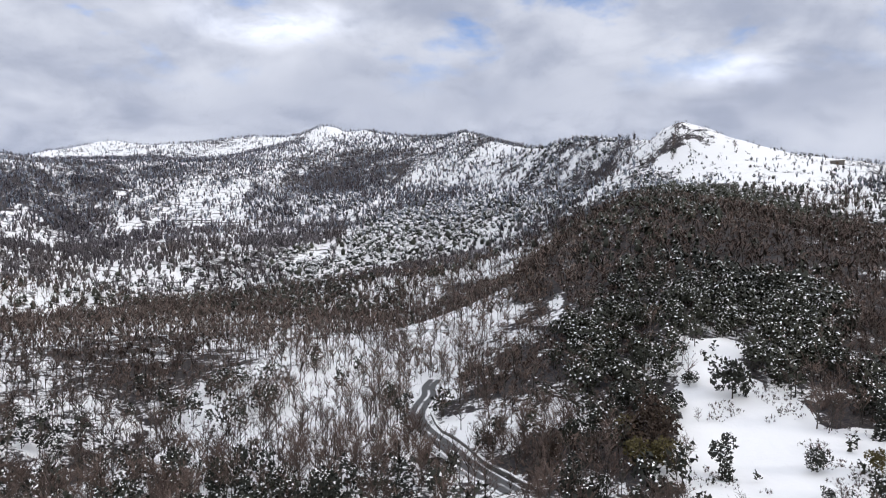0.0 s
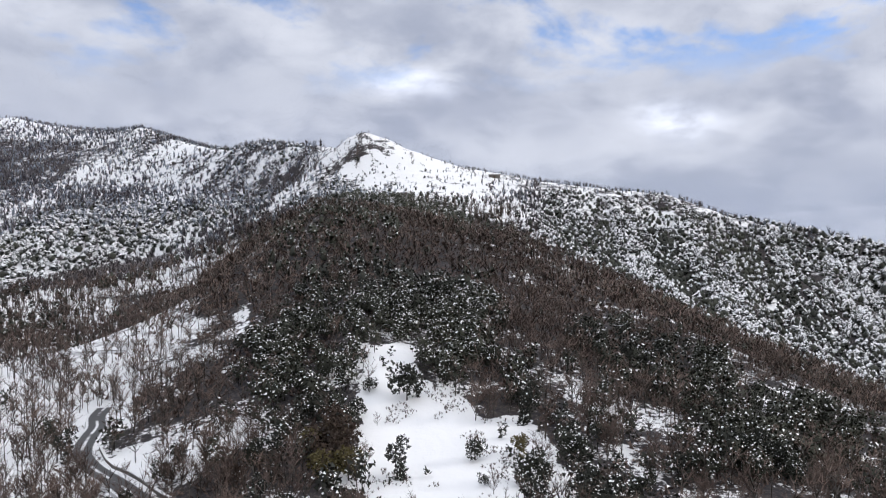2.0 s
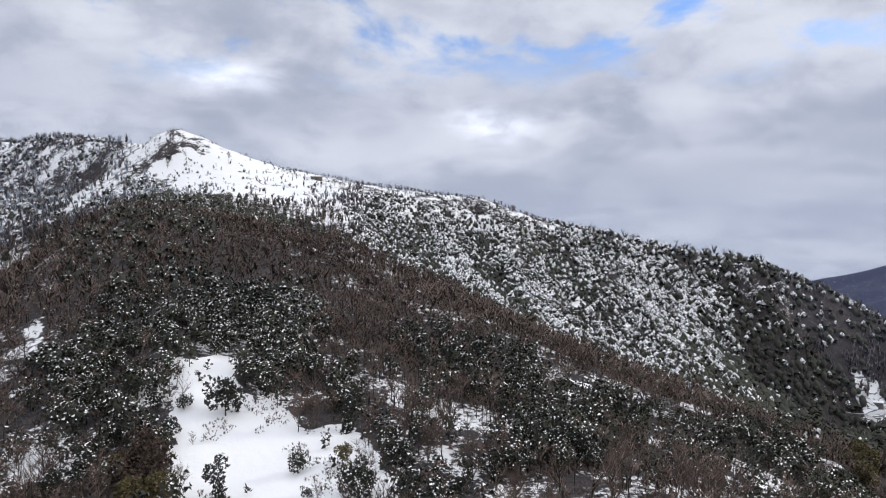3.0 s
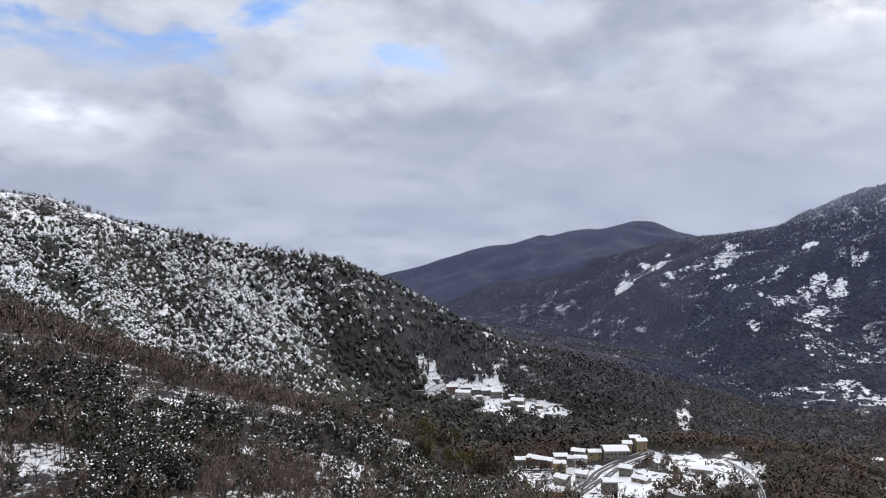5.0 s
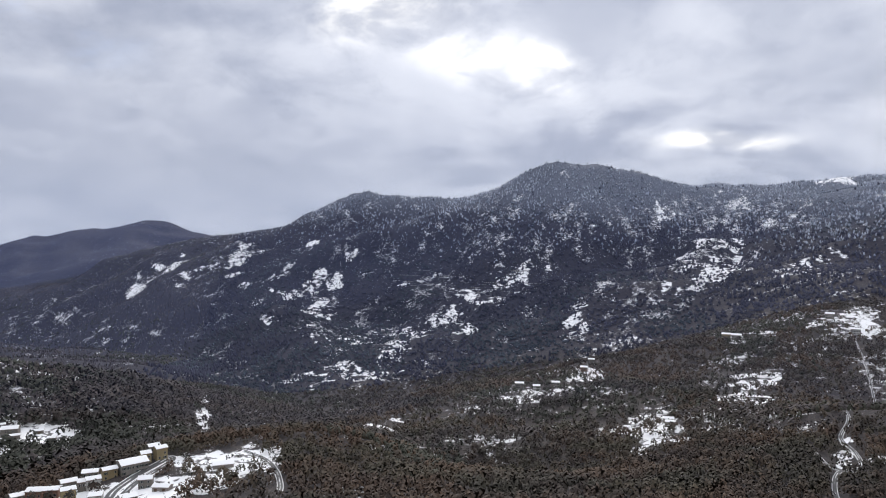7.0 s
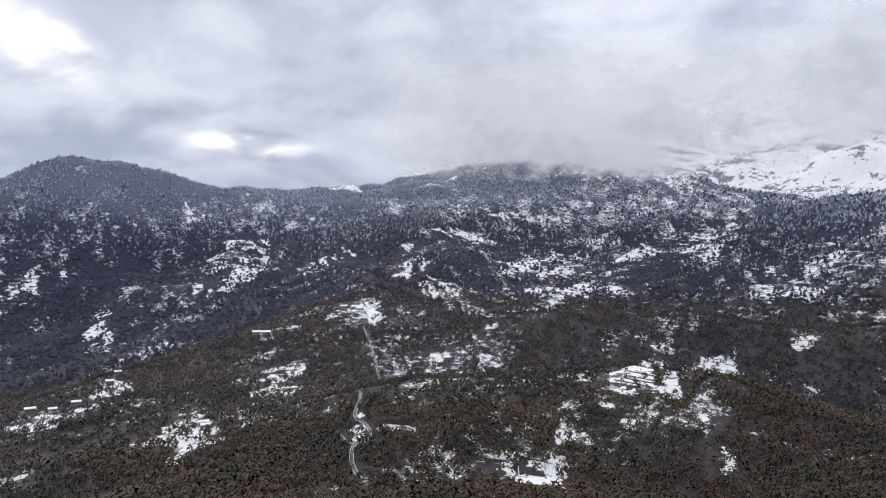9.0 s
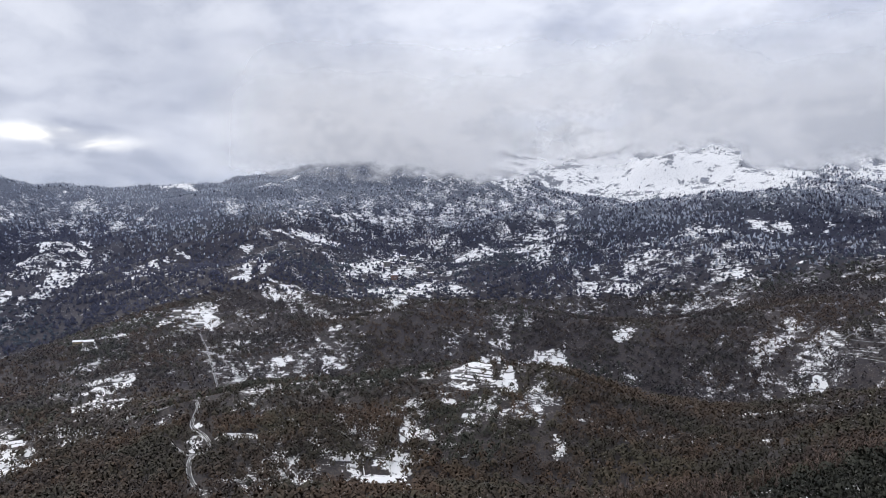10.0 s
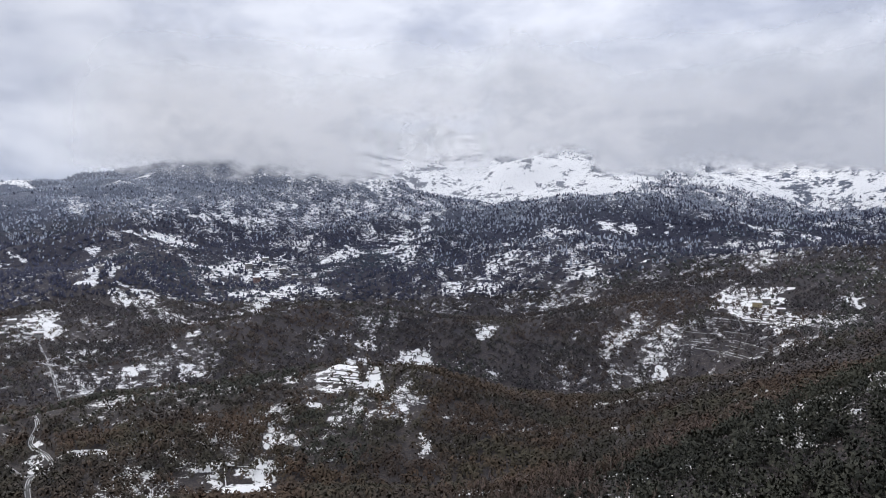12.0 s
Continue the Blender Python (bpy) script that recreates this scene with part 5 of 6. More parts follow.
def cloud_bank(radius, seed, base, edge, top, most, notches=()):
    """A curtain of cloud; notches: angle from south, half width in radians, and how far its hem is lifted or how thin it is there."""
    m, t, p = material("hill_cloud")
    t.nodes.remove(p)
    pos = t.nodes.new("ShaderNodeTexCoord").outputs["Object"]
    move = t.nodes.new("ShaderNodeMapping")
    move.inputs["Location"].default_value = (seed * 310.0, seed * 170.0, 0)
    move.inputs["Scale"].default_value = (1, 1, 1.5)
    t.links.new(pos, move.inputs[0])
    puff = noise_node(t, move.outputs[0], 0.0050, 5, 0.50)
    shred = noise_node(t, move.outputs[0], 0.0170, 4, 0.55)
    sep = t.nodes.new("ShaderNodeSeparateXYZ")
    t.links.new(pos, sep.inputs[0])
    south = math_node(t, "ARCTAN2", sep.outputs[0], math_node(t, "MULTIPLY", sep.outputs[1], -1.0))
    level = math_node(t, "ADD", sep.outputs[2], math_node(t, "MULTIPLY", math_node(t, "SUBTRACT", puff, 0.5), 150.0))
    level = math_node(t, "ADD", level, math_node(t, "MULTIPLY", math_node(t, "SUBTRACT", shred, 0.5), 70.0))
    thin = 1.0
    for angle, half, lift, share in notches:
        near = smooth_node(t, math_node(t, "ABSOLUTE", math_node(t, "SUBTRACT", south, angle)), half * 0.35, half, 1.0, 0.0)
        level = math_node(t, "SUBTRACT", level, math_node(t, "MULTIPLY", near, lift))
        if share:
            band = smooth_node(t, level, base + 165.0, base + 235.0, 1.0, 0.0)
            thin = math_node(t, "MULTIPLY", thin, math_node(t, "SUBTRACT", 1.0, math_node(t, "MULTIPLY", math_node(t, "MULTIPLY", near, band), share)))
    alpha = math_node(t, "MULTIPLY", smooth_node(t, level, base, base + edge), smooth_node(t, level, top, top + 190.0, most, 0.0))
    alpha = math_node(t, "MULTIPLY", alpha, thin)
    # the ends of the bank thin out
    alpha = math_node(t, "MULTIPLY", alpha, smooth_node(t, south, 0.70, 0.90, 1.0, 0.0))
    tone = mix_node(t, smooth_node(t, math_node(t, "ADD", math_node(t, "MULTIPLY", puff, 0.6), math_node(t, "MULTIPLY", shred, 0.4)), 0.36, 0.62), (0.80, 0.815, 0.84), (0.985, 0.985, 0.99))
    a, b = t.nodes.new("ShaderNodeBsdfDiffuse"), t.nodes.new("ShaderNodeBsdfTranslucent")
    both, clear, mix = t.nodes.new("ShaderNodeMixShader"), t.nodes.new("ShaderNodeBsdfTransparent"), t.nodes.new("ShaderNodeMixShader")
    for k, shader in enumerate((a, b)):
        t.links.new(tone, shader.inputs["Color"])
        t.links.new(shader.outputs[0], both.inputs[k + 1])
    t.links.new(alpha, mix.inputs[0])
    t.links.new(clear.outputs[0], mix.inputs[1])
    t.links.new(both.outputs[0], mix.inputs[2])
    t.links.new(mix.outputs[0], t.nodes["Material Output"].inputs[0])
    bm = bmesh.new()
    rows = []
    for k in range(61):
        a_ = radians(118 + 90 * k / 60)
        rows.append([bm.verts.new((radius * math.sin(a_), radius * math.cos(a_), base - 130 + 130 * h)) for h in range(7)])
    for q, w in zip(rows, rows[1:]):
        for h in range(6):
            bm.faces.new((q[h], w[h], w[h + 1], q[h + 1]))
    me = bpy.data.meshes.new("backdrop_cloud")
    bm.to_mesh(me)
    me.materials.append(m)
    return tagged(new("backdrop_cloud", me), "grey-white cloud lying on the mountain tops", "cloud", kind="structure")


cloud_bank(1900.0, 1, 440.0, 52.0, 620.0, 0.97, ((0.205, 0.105, 68.0, 0.0), (0.360, 0.130, 0.0, 0.72)))
cloud_bank(2620.0, 2, 520.0, 110.0, 900.0, 0.62)

# ---- distance haze, added as curved see-through blue sheets, denser far off ----


def haze_sheet(radius, share, low, high):
    """A see-through blue sheet across the valley in place of air haze, gone above a height."""
    m, t, p = material("distance_haze")
    t.nodes.remove(p)
    sep = t.nodes.new("ShaderNodeSeparateXYZ")
    t.links.new(t.nodes.new("ShaderNodeTexCoord").outputs["Object"], sep.inputs[0])
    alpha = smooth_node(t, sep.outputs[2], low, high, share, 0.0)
    # the sheet's blue colour stands in for light scattered by the air
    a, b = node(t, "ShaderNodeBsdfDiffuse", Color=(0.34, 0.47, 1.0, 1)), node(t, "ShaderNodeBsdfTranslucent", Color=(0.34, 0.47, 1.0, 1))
    both, clear, mix = t.nodes.new("ShaderNodeMixShader"), t.nodes.new("ShaderNodeBsdfTransparent"), t.nodes.new("ShaderNodeMixShader")
    t.links.new(a.outputs[0], both.inputs[1])
    t.links.new(b.outputs[0], both.inputs[2])
    t.links.new(alpha, mix.inputs[0])
    t.links.new(clear.outputs[0], mix.inputs[1])
    t.links.new(both.outputs[0], mix.inputs[2])
    t.links.new(mix.outputs[0], t.nodes["Material Output"].inputs[0])
    bm = bmesh.new()
    rows = []
    for k in range(81):
        a_ = radians(-55 + 265 * k / 80)
        rows.append([bm.verts.new((radius * math.sin(a_), radius * math.cos(a_), h)) for h in (-120.0, low, (low + high) / 2, high)])
    for q, w in zip(rows, rows[1:]):
        for h in range(3):
            bm.faces.new((q[h], w[h], w[h + 1], q[h + 1]))
    me = bpy.data.meshes.new("backdrop_haze")
    bm.to_mesh(me)
    me.materials.append(m)
    return tagged(new("backdrop_haze", me), "thin blue-grey mist hanging in the valley air", "mist", kind="structure")


for haze_radius, haze_share in ((700.0, 0.012), (1200.0, 0.016), (1750.0, 0.022), (3300.0, 0.065)):
    haze_sheet(haze_radius, haze_share, 330.0, 640.0)

# ---- things: helpers ----


def part(name, bm, mat, parent=None, label=""):
    """Links a bmesh as one mesh object under a thing."""
    me = bpy.data.meshes.new(name)
    bm.to_mesh(me)
    bm.free()
    me.materials.append(mat)
    ob = new(name, me)
    ob.parent = parent
    return tagged(ob, label) if label else ob


def box(bm, x0, x1, y0, y1, z0, z1, taper=0.0):
    v = [bm.verts.new(c) for c in ((x0, y0, z0), (x1, y0, z0), (x1, y1, z0), (x0, y1, z0), (x0 + taper, y0 + taper, z1), (x1 - taper, y0 + taper, z1), (x1 - taper, y1 - taper, z1), (x0 + taper, y1 - taper, z1))]
    for f in ((3, 2, 1, 0), (4, 5, 6, 7), (0, 1, 5, 4), (1, 2, 6, 5), (2, 3, 7, 6), (3, 0, 4, 7)):
        bm.faces.new([v[k] for k in f])


def rough_material(name, dark, light, scale=1.2, roughness=0.85, bump=0.4, random_share=0.0):
    """A weathered surface: two tones in stains and grain."""
    m, t, p = material(name)
    pos = t.nodes.new("ShaderNodeTexCoord").outputs["Object"]
    n = math_node(t, "ADD", math_node(t, "MULTIPLY", noise_node(t, pos, scale * 0.25, 4, 0.6), 0.5), math_node(t, "MULTIPLY", noise_node(t, pos, scale * 2.5, 5, 0.65), 0.5))
    if random_share:
        info = t.nodes.new("ShaderNodeObjectInfo").outputs["Random"]
        n = math_node(t, "ADD", n, math_node(t, "MULTIPLY", math_node(t, "SUBTRACT", info, 0.5), random_share))
    t.links.new(mix_node(t, smooth_node(t, n, 0.32, 0.68), dark, light), p.inputs["Base Color"])
    p.inputs["Roughness"].default_value = roughness
    b = node(t, "ShaderNodeBump", Strength=bump, Distance=0.08)
    t.links.new(n, b.inputs["Height"])
    t.links.new(b.outputs[0], p.inputs["Normal"])
    return m


WALLS = [rough_material("grey_stone_wall", (0.13, 0.115, 0.10), (0.26, 0.235, 0.21), random_share=0.3), rough_material("white_render", (0.34, 0.33, 0.31), (0.50, 0.49, 0.46), random_share=0.2),
         rough_material("yellow_render", (0.26, 0.20, 0.11), (0.36, 0.29, 0.16), random_share=0.2), rough_material("red_brown_render", (0.16, 0.085, 0.06), (0.25, 0.14, 0.10), random_share=0.2),
         rough_material("orange_render", (0.42, 0.20, 0.09), (0.52, 0.27, 0.13))]
WALL_WORDS = ("grey stone", "white rendered", "yellow rendered", "red-brown", "orange rendered")
TILE = rough_material("clay_tile", (0.12, 0.06, 0.045), (0.22, 0.11, 0.075))
SHUTTER = rough_material("dark_green_shutter", (0.03, 0.045, 0.035), (0.05, 0.065, 0.05))
PANE, pane_tree, pane_shader = material("window_pane")
pane_shader.inputs["Base Color"].default_value = (0.02, 0.024, 0.03, 1)
pane_shader.inputs["Roughness"].default_value = 0.12
WOOD = rough_material("old_door_wood", (0.06, 0.04, 0.025), (0.13, 0.085, 0.05))
STONE = rough_material("dry_stone", (0.07, 0.065, 0.06), (0.19, 0.18, 0.165), 2.0)


def asphalt_material():
    """Wet asphalt with wheel tracks, slush between them and snow at the edges."""
    m, t, p = material("snowy_asphalt")
    pos = t.nodes.new("ShaderNodeTexCoord").outputs["Object"]
    across = math_node(t, "ABSOLUTE", attribute(t, "across"))
    grain, wide = noise_node(t, pos, 1.4, 5, 0.65), noise_node(t, pos, 0.12, 3)
    ragged = math_node(t, "ADD", across, math_node(t, "MULTIPLY", math_node(t, "SUBTRACT", grain, 0.5), 0.35))
    edge = smooth_node(t, ragged, 0.74, 0.86)
    middle = math_node(t, "MULTIPLY", smooth_node(t, ragged, 0.05, 0.20, 1.0, 0.0), smooth_node(t, wide, 0.42, 0.58))
    snow = math_node(t, "MAXIMUM", edge, middle)
    road = mix_node(t, grain, (0.035, 0.034, 0.036), (0.075, 0.072, 0.070))
    t.links.new(mix_node(t, snow, road, (0.78, 0.78, 0.78)), p.inputs["Base Color"])
    p.inputs["Roughness"].default_value = 0.6
    return m


ASPHALT = asphalt_material()


def road(name, points, width):
    """A roadway on a low bank, level across, with banks down to the ground on both sides."""
    line = smooth_line(points, 2.5)
    bm = bmesh.new()
    layer = bm.verts.layers.float.new("across")
    rows, steps = [], (-1.0, -0.8, -0.5, -0.2, 0.0, 0.2, 0.5, 0.8, 1.0)
    heights = []
    for k, q in enumerate(line):
        way = line[min(k + 1, len(line) - 1)] - line[max(k - 1, 0)]
        side = np.array((way[1], -way[0])) / max(1e-6, np.hypot(*way))
        place = [q + side * width / 2 * a for a in steps]
        g = ground_z([c[0] for c in place], [c[1] for c in place])
        heights.append((place, side, float(np.max(g) * 0.7 + np.mean(g) * 0.3)))
    level = [h[2] for h in heights]
    level = [sum(level[max(0, k - 3):k + 4]) / len(level[max(0, k - 3):k + 4]) + 0.25 for k in range(len(level))]
    for (place, side, _), h in zip(heights, level):
        row = []
        for a, c in ((-1.0, place[0] - side * 0.7), *zip(steps, place), (1.0, place[-1] + side * 0.7)):
            v = bm.verts.new((c[0], c[1], h + 0.05 * (1 - a * a)))
            v[layer] = a
            row.append(v)
        row[0].co.z, row[-1].co.z = h - 2.6, h - 2.6
        rows.append(row)
    for a, b in zip(rows, rows[1:]):
        for k in range(len(a) - 1):
            bm.faces.new((a[k], a[k + 1], b[k + 1], b[k]))
    bmesh.ops.recalc_face_normals(bm, faces=bm.faces)
    me = bpy.data.meshes.new(name)
    bm.to_mesh(me)
    bm.free()
    me.materials.append(ASPHALT)
    return tagged(new("road", me), "narrow wet asphalt road with snow along its edges", "road", kind="structure")


for road_name, road_points in ROADS.items():
    road(road_name, road_points, WIDTHS.get(road_name, 2.8))


def house(x, y, turn, w, d, h, wall, group):
    """A small mountain house: walls, a gable roof under snow, windows with shutters, a door, a chimney."""
    rng = random.Random(int(x * 7 + y * 13))
    base = float(min(ground_z([x - w / 2, x + w / 2, x], [y - d / 2, y + d / 2, y])))
    low = h < 3.0
    w, d = w * 1.05, max(d, w * 0.85, 6.0) if h >= 3.0 else d
    h = max(h, 2.4) + (1.9 if not low else 0.3)
    word = WALL_WORDS[wall]
    kind = "barn" if low else "house"
    label = f"low {word} shed under a snow-covered roof" if low else f"{word} house with a snow-covered gable roof"
    top = tagged(new(kind, None), label, kind, group)
    top.matrix_world = pose(x, y, base, 0, 0, turn)
    pitch = 0.30 * d / 2 * rng.uniform(0.8, 1.2)
    bm = bmesh.new()
    hw, hd = w / 2, d / 2
    a = [bm.verts.new(c) for c in ((-hw, -hd, -3), (hw, -hd, -3), (hw, hd, -3), (-hw, hd, -3), (-hw, -hd, h), (hw, -hd, h), (hw, hd, h), (-hw, hd, h), (-hw, 0, h + pitch), (hw, 0, h + pitch))]
    for f in ((0, 1, 5, 4), (2, 3, 7, 6), (1, 2, 6, 9, 5), (3, 0, 4, 8, 7), (4, 5, 9, 8), (6, 7, 8, 9), (3, 2, 1, 0)):
        bm.faces.new([a[k] for k in f])
    part("wall", bm, WALLS[wall], top)

    def slab(thick, lift, over, mat, name, label, lumpy=0.0):
        bm = bmesh.new()
        cols = 7
        grid = []
        for i in range(cols):
            u = -hw - over + (w + 2 * over) * i / (cols - 1)
            line = []
            for v, rise in ((-hd - over, -over * pitch / hd), (-hd * 0.5, pitch * 0.5), (0, pitch), (hd * 0.5, pitch * 0.5), (hd + over, -over * pitch / hd)):
                z0 = h + rise + lift
                line.append((bm.verts.new((u, v, z0)), bm.verts.new((u, v, z0 + thick + rng.uniform(0, lumpy)))))
            grid.append(line)
        for p, q in zip(grid, grid[1:]):
            for k in range(4):
                bm.faces.new((p[k][1], q[k][1], q[k + 1][1], p[k + 1][1]))
                bm.faces.new((p[k + 1][0], q[k + 1][0], q[k][0], p[k][0]))
            bm.faces.new((p[0][0], q[0][0], q[0][1], p[0][1]))
            bm.faces.new((q[4][0], p[4][0], p[4][1], q[4][1]))
        for p in (grid[0], grid[-1]):
            for k in range(4):
                bm.faces.new((p[k][0], p[k + 1][0], p[k + 1][1], p[k][1]))
        bmesh.ops.recalc_face_normals(bm, faces=bm.faces)
        return part(name, bm, mat, top, label)

    slab(0.14, 0.02, 0.45, TILE, "roof", "dark clay tile roof")
    slab(0.22, 0.17, 0.40, SNOW, "snow_cover", "lumpy fresh snow on the roof", 0.10)
    bm = bmesh.new()
    cx = hw * rng.uniform(-0.5, 0.5)
    box(bm, cx - 0.3, cx + 0.3, hd * 0.3 - 0.3, hd * 0.3 + 0.3, h, h + pitch + 0.9)
    box(bm, cx - 0.4, cx + 0.4, hd * 0.3 - 0.4, hd * 0.3 + 0.4, h + pitch + 0.904, h + pitch + 1.06, 0.06)
    part("chimney", bm, STONE, top)
    if low:
        bm = bmesh.new()
        box(bm, -0.8, 0.8, -hd - 0.06, -hd + 0.05, 0.0, 2.0)
        part("door", bm, WOOD, top)
        return top
    floors = max(1, int(h / 2.6))
    for side in (-1, 1):
        n = max(2, int(w / 2.4))
        for floor_ in range(floors):
            for k in range(n):
                if rng.random() < 0.12:
                    continue
                u, z0 = -hw + w * (k + 0.5) / n, 0.9 + floor_ * 2.6
                if z0 + 1.3 > h - 0.2:
                    continue
                y0 = side * hd
                bm = bmesh.new()
                box(bm, u - 0.5, u + 0.5, min(y0, y0 + side * 0.05), max(y0, y0 + side * 0.05), z0 - 0.1, z0 + 1.3)
                frame_ = part("window", bm, WALLS[1], top)
                bm = bmesh.new()
                box(bm, u - 0.40, u + 0.40, min(y0 + side * 0.052, y0 + side * 0.075), max(y0 + side * 0.052, y0 + side * 0.075), z0, z0 + 1.2)
                part("pane", bm, PANE, frame_)
                if rng.random() < 0.6:
                    for s in (-1, 1):
                        bm = bmesh.new()
                        c = u + s * 0.76
                        box(bm, c - 0.24, c + 0.24, min(y0 + side * 0.002, y0 + side * 0.06), max(y0 + side * 0.002, y0 + side * 0.06), z0 - 0.05, z0 + 1.25)
                        part("shutter", bm, SHUTTER, frame_)
    bm = bmesh.new()
    box(bm, hw + 0.002, hw + 0.08, -0.55, 0.55, -0.2, 2.0)
    part("door", bm, WOOD, top)
    return top


for place_name, rows in HOUSES.items():
    for row in rows:
        house(*row, f"houses of the {place_name}")


def terrace_wall(points, height=0.75):
    """A dry-stone terrace wall along the slope, its crown capped with snow."""
    line = smooth_line(points, 4.0)
    rng = random.Random(int(points[0][0] * 3 + points[0][1]))
    z = ground_z([q[0] for q in line], [q[1] for q in line])
    top = tagged(new("terrace_wall", None), "low dry-stone terrace wall capped with snow", "wall", "terrace walls")
    top.location = (line[0][0], line[0][1], float(z[0]))
    origin = np.array(top.location)
    for name, mat, lo, hi, half in (("stonework", STONE, -0.9, height, 0.32), ("snow_cap", SNOW, height + 0.004, height + 0.16, 0.30)):
        bm = bmesh.new()
        rows = []
        for k, q in enumerate(line):
            way = line[min(k + 1, len(line) - 1)] - line[max(k - 1, 0)]
            side = np.array((way[1], -way[0])) / max(1e-6, np.hypot(*way)) * half
            jitter = rng.uniform(-0.12, 0.12)
            c = np.array((q[0], q[1], float(z[k]))) - origin
            rows.append([bm.verts.new((c[0] + side[0] * e, c[1] + side[1] * e, c[2] + v + (jitter if v > 0 else 0))) for e, v in ((-1, lo), (-0.9, hi), (0.9, hi), (1, lo))])
        for a, b in zip(rows, rows[1:]):
            for k in range(4):
                bm.faces.new((a[k], a[(k + 1) % 4], b[(k + 1) % 4], b[k]))
        bm.faces.new(rows[0])
        bm.faces.new(rows[-1][::-1])
        bmesh.ops.recalc_face_normals(bm, faces=bm.faces)
        part(name, bm, mat, top)


def contour(x, y, length):
    """A line of equal height through a place."""
    both = []
    for sign in (1, -1):
        q, out = np.array((x, y), float), []
        for _ in range(max(2, int(length / 12))):
            e = 5.0
            gx = float(ground_z([q[0] + e], [q[1]])[0] - ground_z([q[0] - e], [q[1]])[0])
            gy = float(ground_z([q[0]], [q[1] + e])[0] - ground_z([q[0]], [q[1] - e])[0])
            n = max(1e-6, math.hypot(gx, gy))
            q = q + sign * 6.0 * np.array((-gy / n, gx / n))
            out.append(tuple(q))
        both.append(out)
    return both[1][::-1] + [(x, y)] + both[0]


# terraced fields: x, y, radius, number of walls
TERRACES = [(-52, -809, 54, 26), (-86, -670, 33, 10), (-401, 706, 57, 7), (616, 325, 31, 10), (729, -1083, 69, 18), (518, -782, 33, 8), (704, -223, 29, 8), (772, -301, 26, 5), (1563, -401, 78, 10), (257, -497, 12, 5), (393, 145, 11, 5), (1765, -244, 63, 8), (572, -372, 18, 4)]
terrace_random = random.Random(3)
for tx, ty, tr, tn in TERRACES:
    for k in range(tn):
        a, q = terrace_random.uniform(0, 6.283), tr * math.sqrt(terrace_random.uniform(0, 1))
        terrace_wall(contour(tx + q * math.cos(a), ty + q * math.sin(a), terrace_random.uniform(0.5, 1.1) * tr))

# a walled orchard in the valley, and the parapet of the mountain road
ORCHARD = [(237, -316), (255, -338), (239, -344), (223, -324)]
for a, b in zip(ORCHARD, ORCHARD[1:] + ORCHARD[:1]):
    terrace_wall([a, ((a[0] + b[0]) / 2, (a[1] + b[1]) / 2), b], 0.8)
terrace_wall([(x + 3.6, y + 1.2) for x, y in ROADS["mountain_road"][:7]], 0.7)


def bell_tower(x, y):
    """A slim white bell tower with an open belfry and a snow-capped roof."""
    top = tagged(new("bell_tower", None), "slim white bell tower with a snow-capped pyramid roof", "tower")
    top.location = (x, y, float(ground_z([x], [y])[0]))
    for name, mat, (x0, x1, z0, z1, taper) in (("shaft", WALLS[1], (-1.3, 1.3, -2, 11, 0.08)), ("cornice", STONE, (-1.5, 1.5, 11.004, 11.35, 0)), ("roof", TILE, (-1.45, 1.45, 13.704, 15.6, 1.3)), ("snow_cover", SNOW, (-1.47, 1.47, 13.76, 15.75, 1.3))):
        bm = bmesh.new()
        box(bm, x0, x1, x0, x1, z0, z1, taper)
        part(name, bm, mat, top)
    for sx in (-1, 1):
        for sy in (-1, 1):
            bm = bmesh.new()
            box(bm, sx * 1.0 - 0.3, sx * 1.0 + 0.3, sy * 1.0 - 0.3, sy * 1.0 + 0.3, 11.354, 13.7)
            part("belfry_pier", bm, WALLS[1], top)
    bm = bmesh.new()
    bmesh.ops.create_cone(bm, cap_ends=True, segments=12, radius1=0.5, radius2=0.22, depth=0.8, matrix=Matrix.Translation((0, 0, 12.9)))
    part("bell", bm, PANE, top, "dark bronze bell")


bell_tower(416.0, 266.7)


# ---- single trees ----


def mesh_of(name, arrays, numbers, mats, tint):
    """A mesh of the triangles with the given material numbers."""
    v, f, m, n = arrays
    chosen = np.isin(m, numbers)
    f, m = f[chosen], m[chosen]
    used, inverse = np.unique(f.ravel(), return_inverse=True)
    me = bpy.data.meshes.new(name)
    me.from_pydata([tuple(map(float, c)) for c in v[used]], [], [tuple(map(int, c)) for c in inverse.reshape(-1, 3)])
    values = np.clip(tint + np.random.RandomState(len(used)).normal(size=len(used)) * 0.15, 0, 1)
    me.attributes.new("tint", "FLOAT", "POINT").data.foreach_set("value", values.astype(np.float32))
    for mat in mats:
        me.materials.append(mat)
    me.attributes.new("custom_normal", "FLOAT_VECTOR", "POINT").data.foreach_set("vector", n[used].ravel())
    me.polygons.foreach_set("material_index", np.array([numbers.index(k) for k in m], np.int32))
    return me


def tree_model(name, arrays, leaf, label, tint, snow):
    top = tagged(new(name, None), label, "tree", "trees of the near spur")
    for part_name, numbers, mats in (("trunk", [1], [BARK]), ("crown", [0, 2], [leaf, SNOW])):
        ob = new(part_name, mesh_of(part_name, arrays, numbers, mats, tint))
        ob.parent = top
    return top


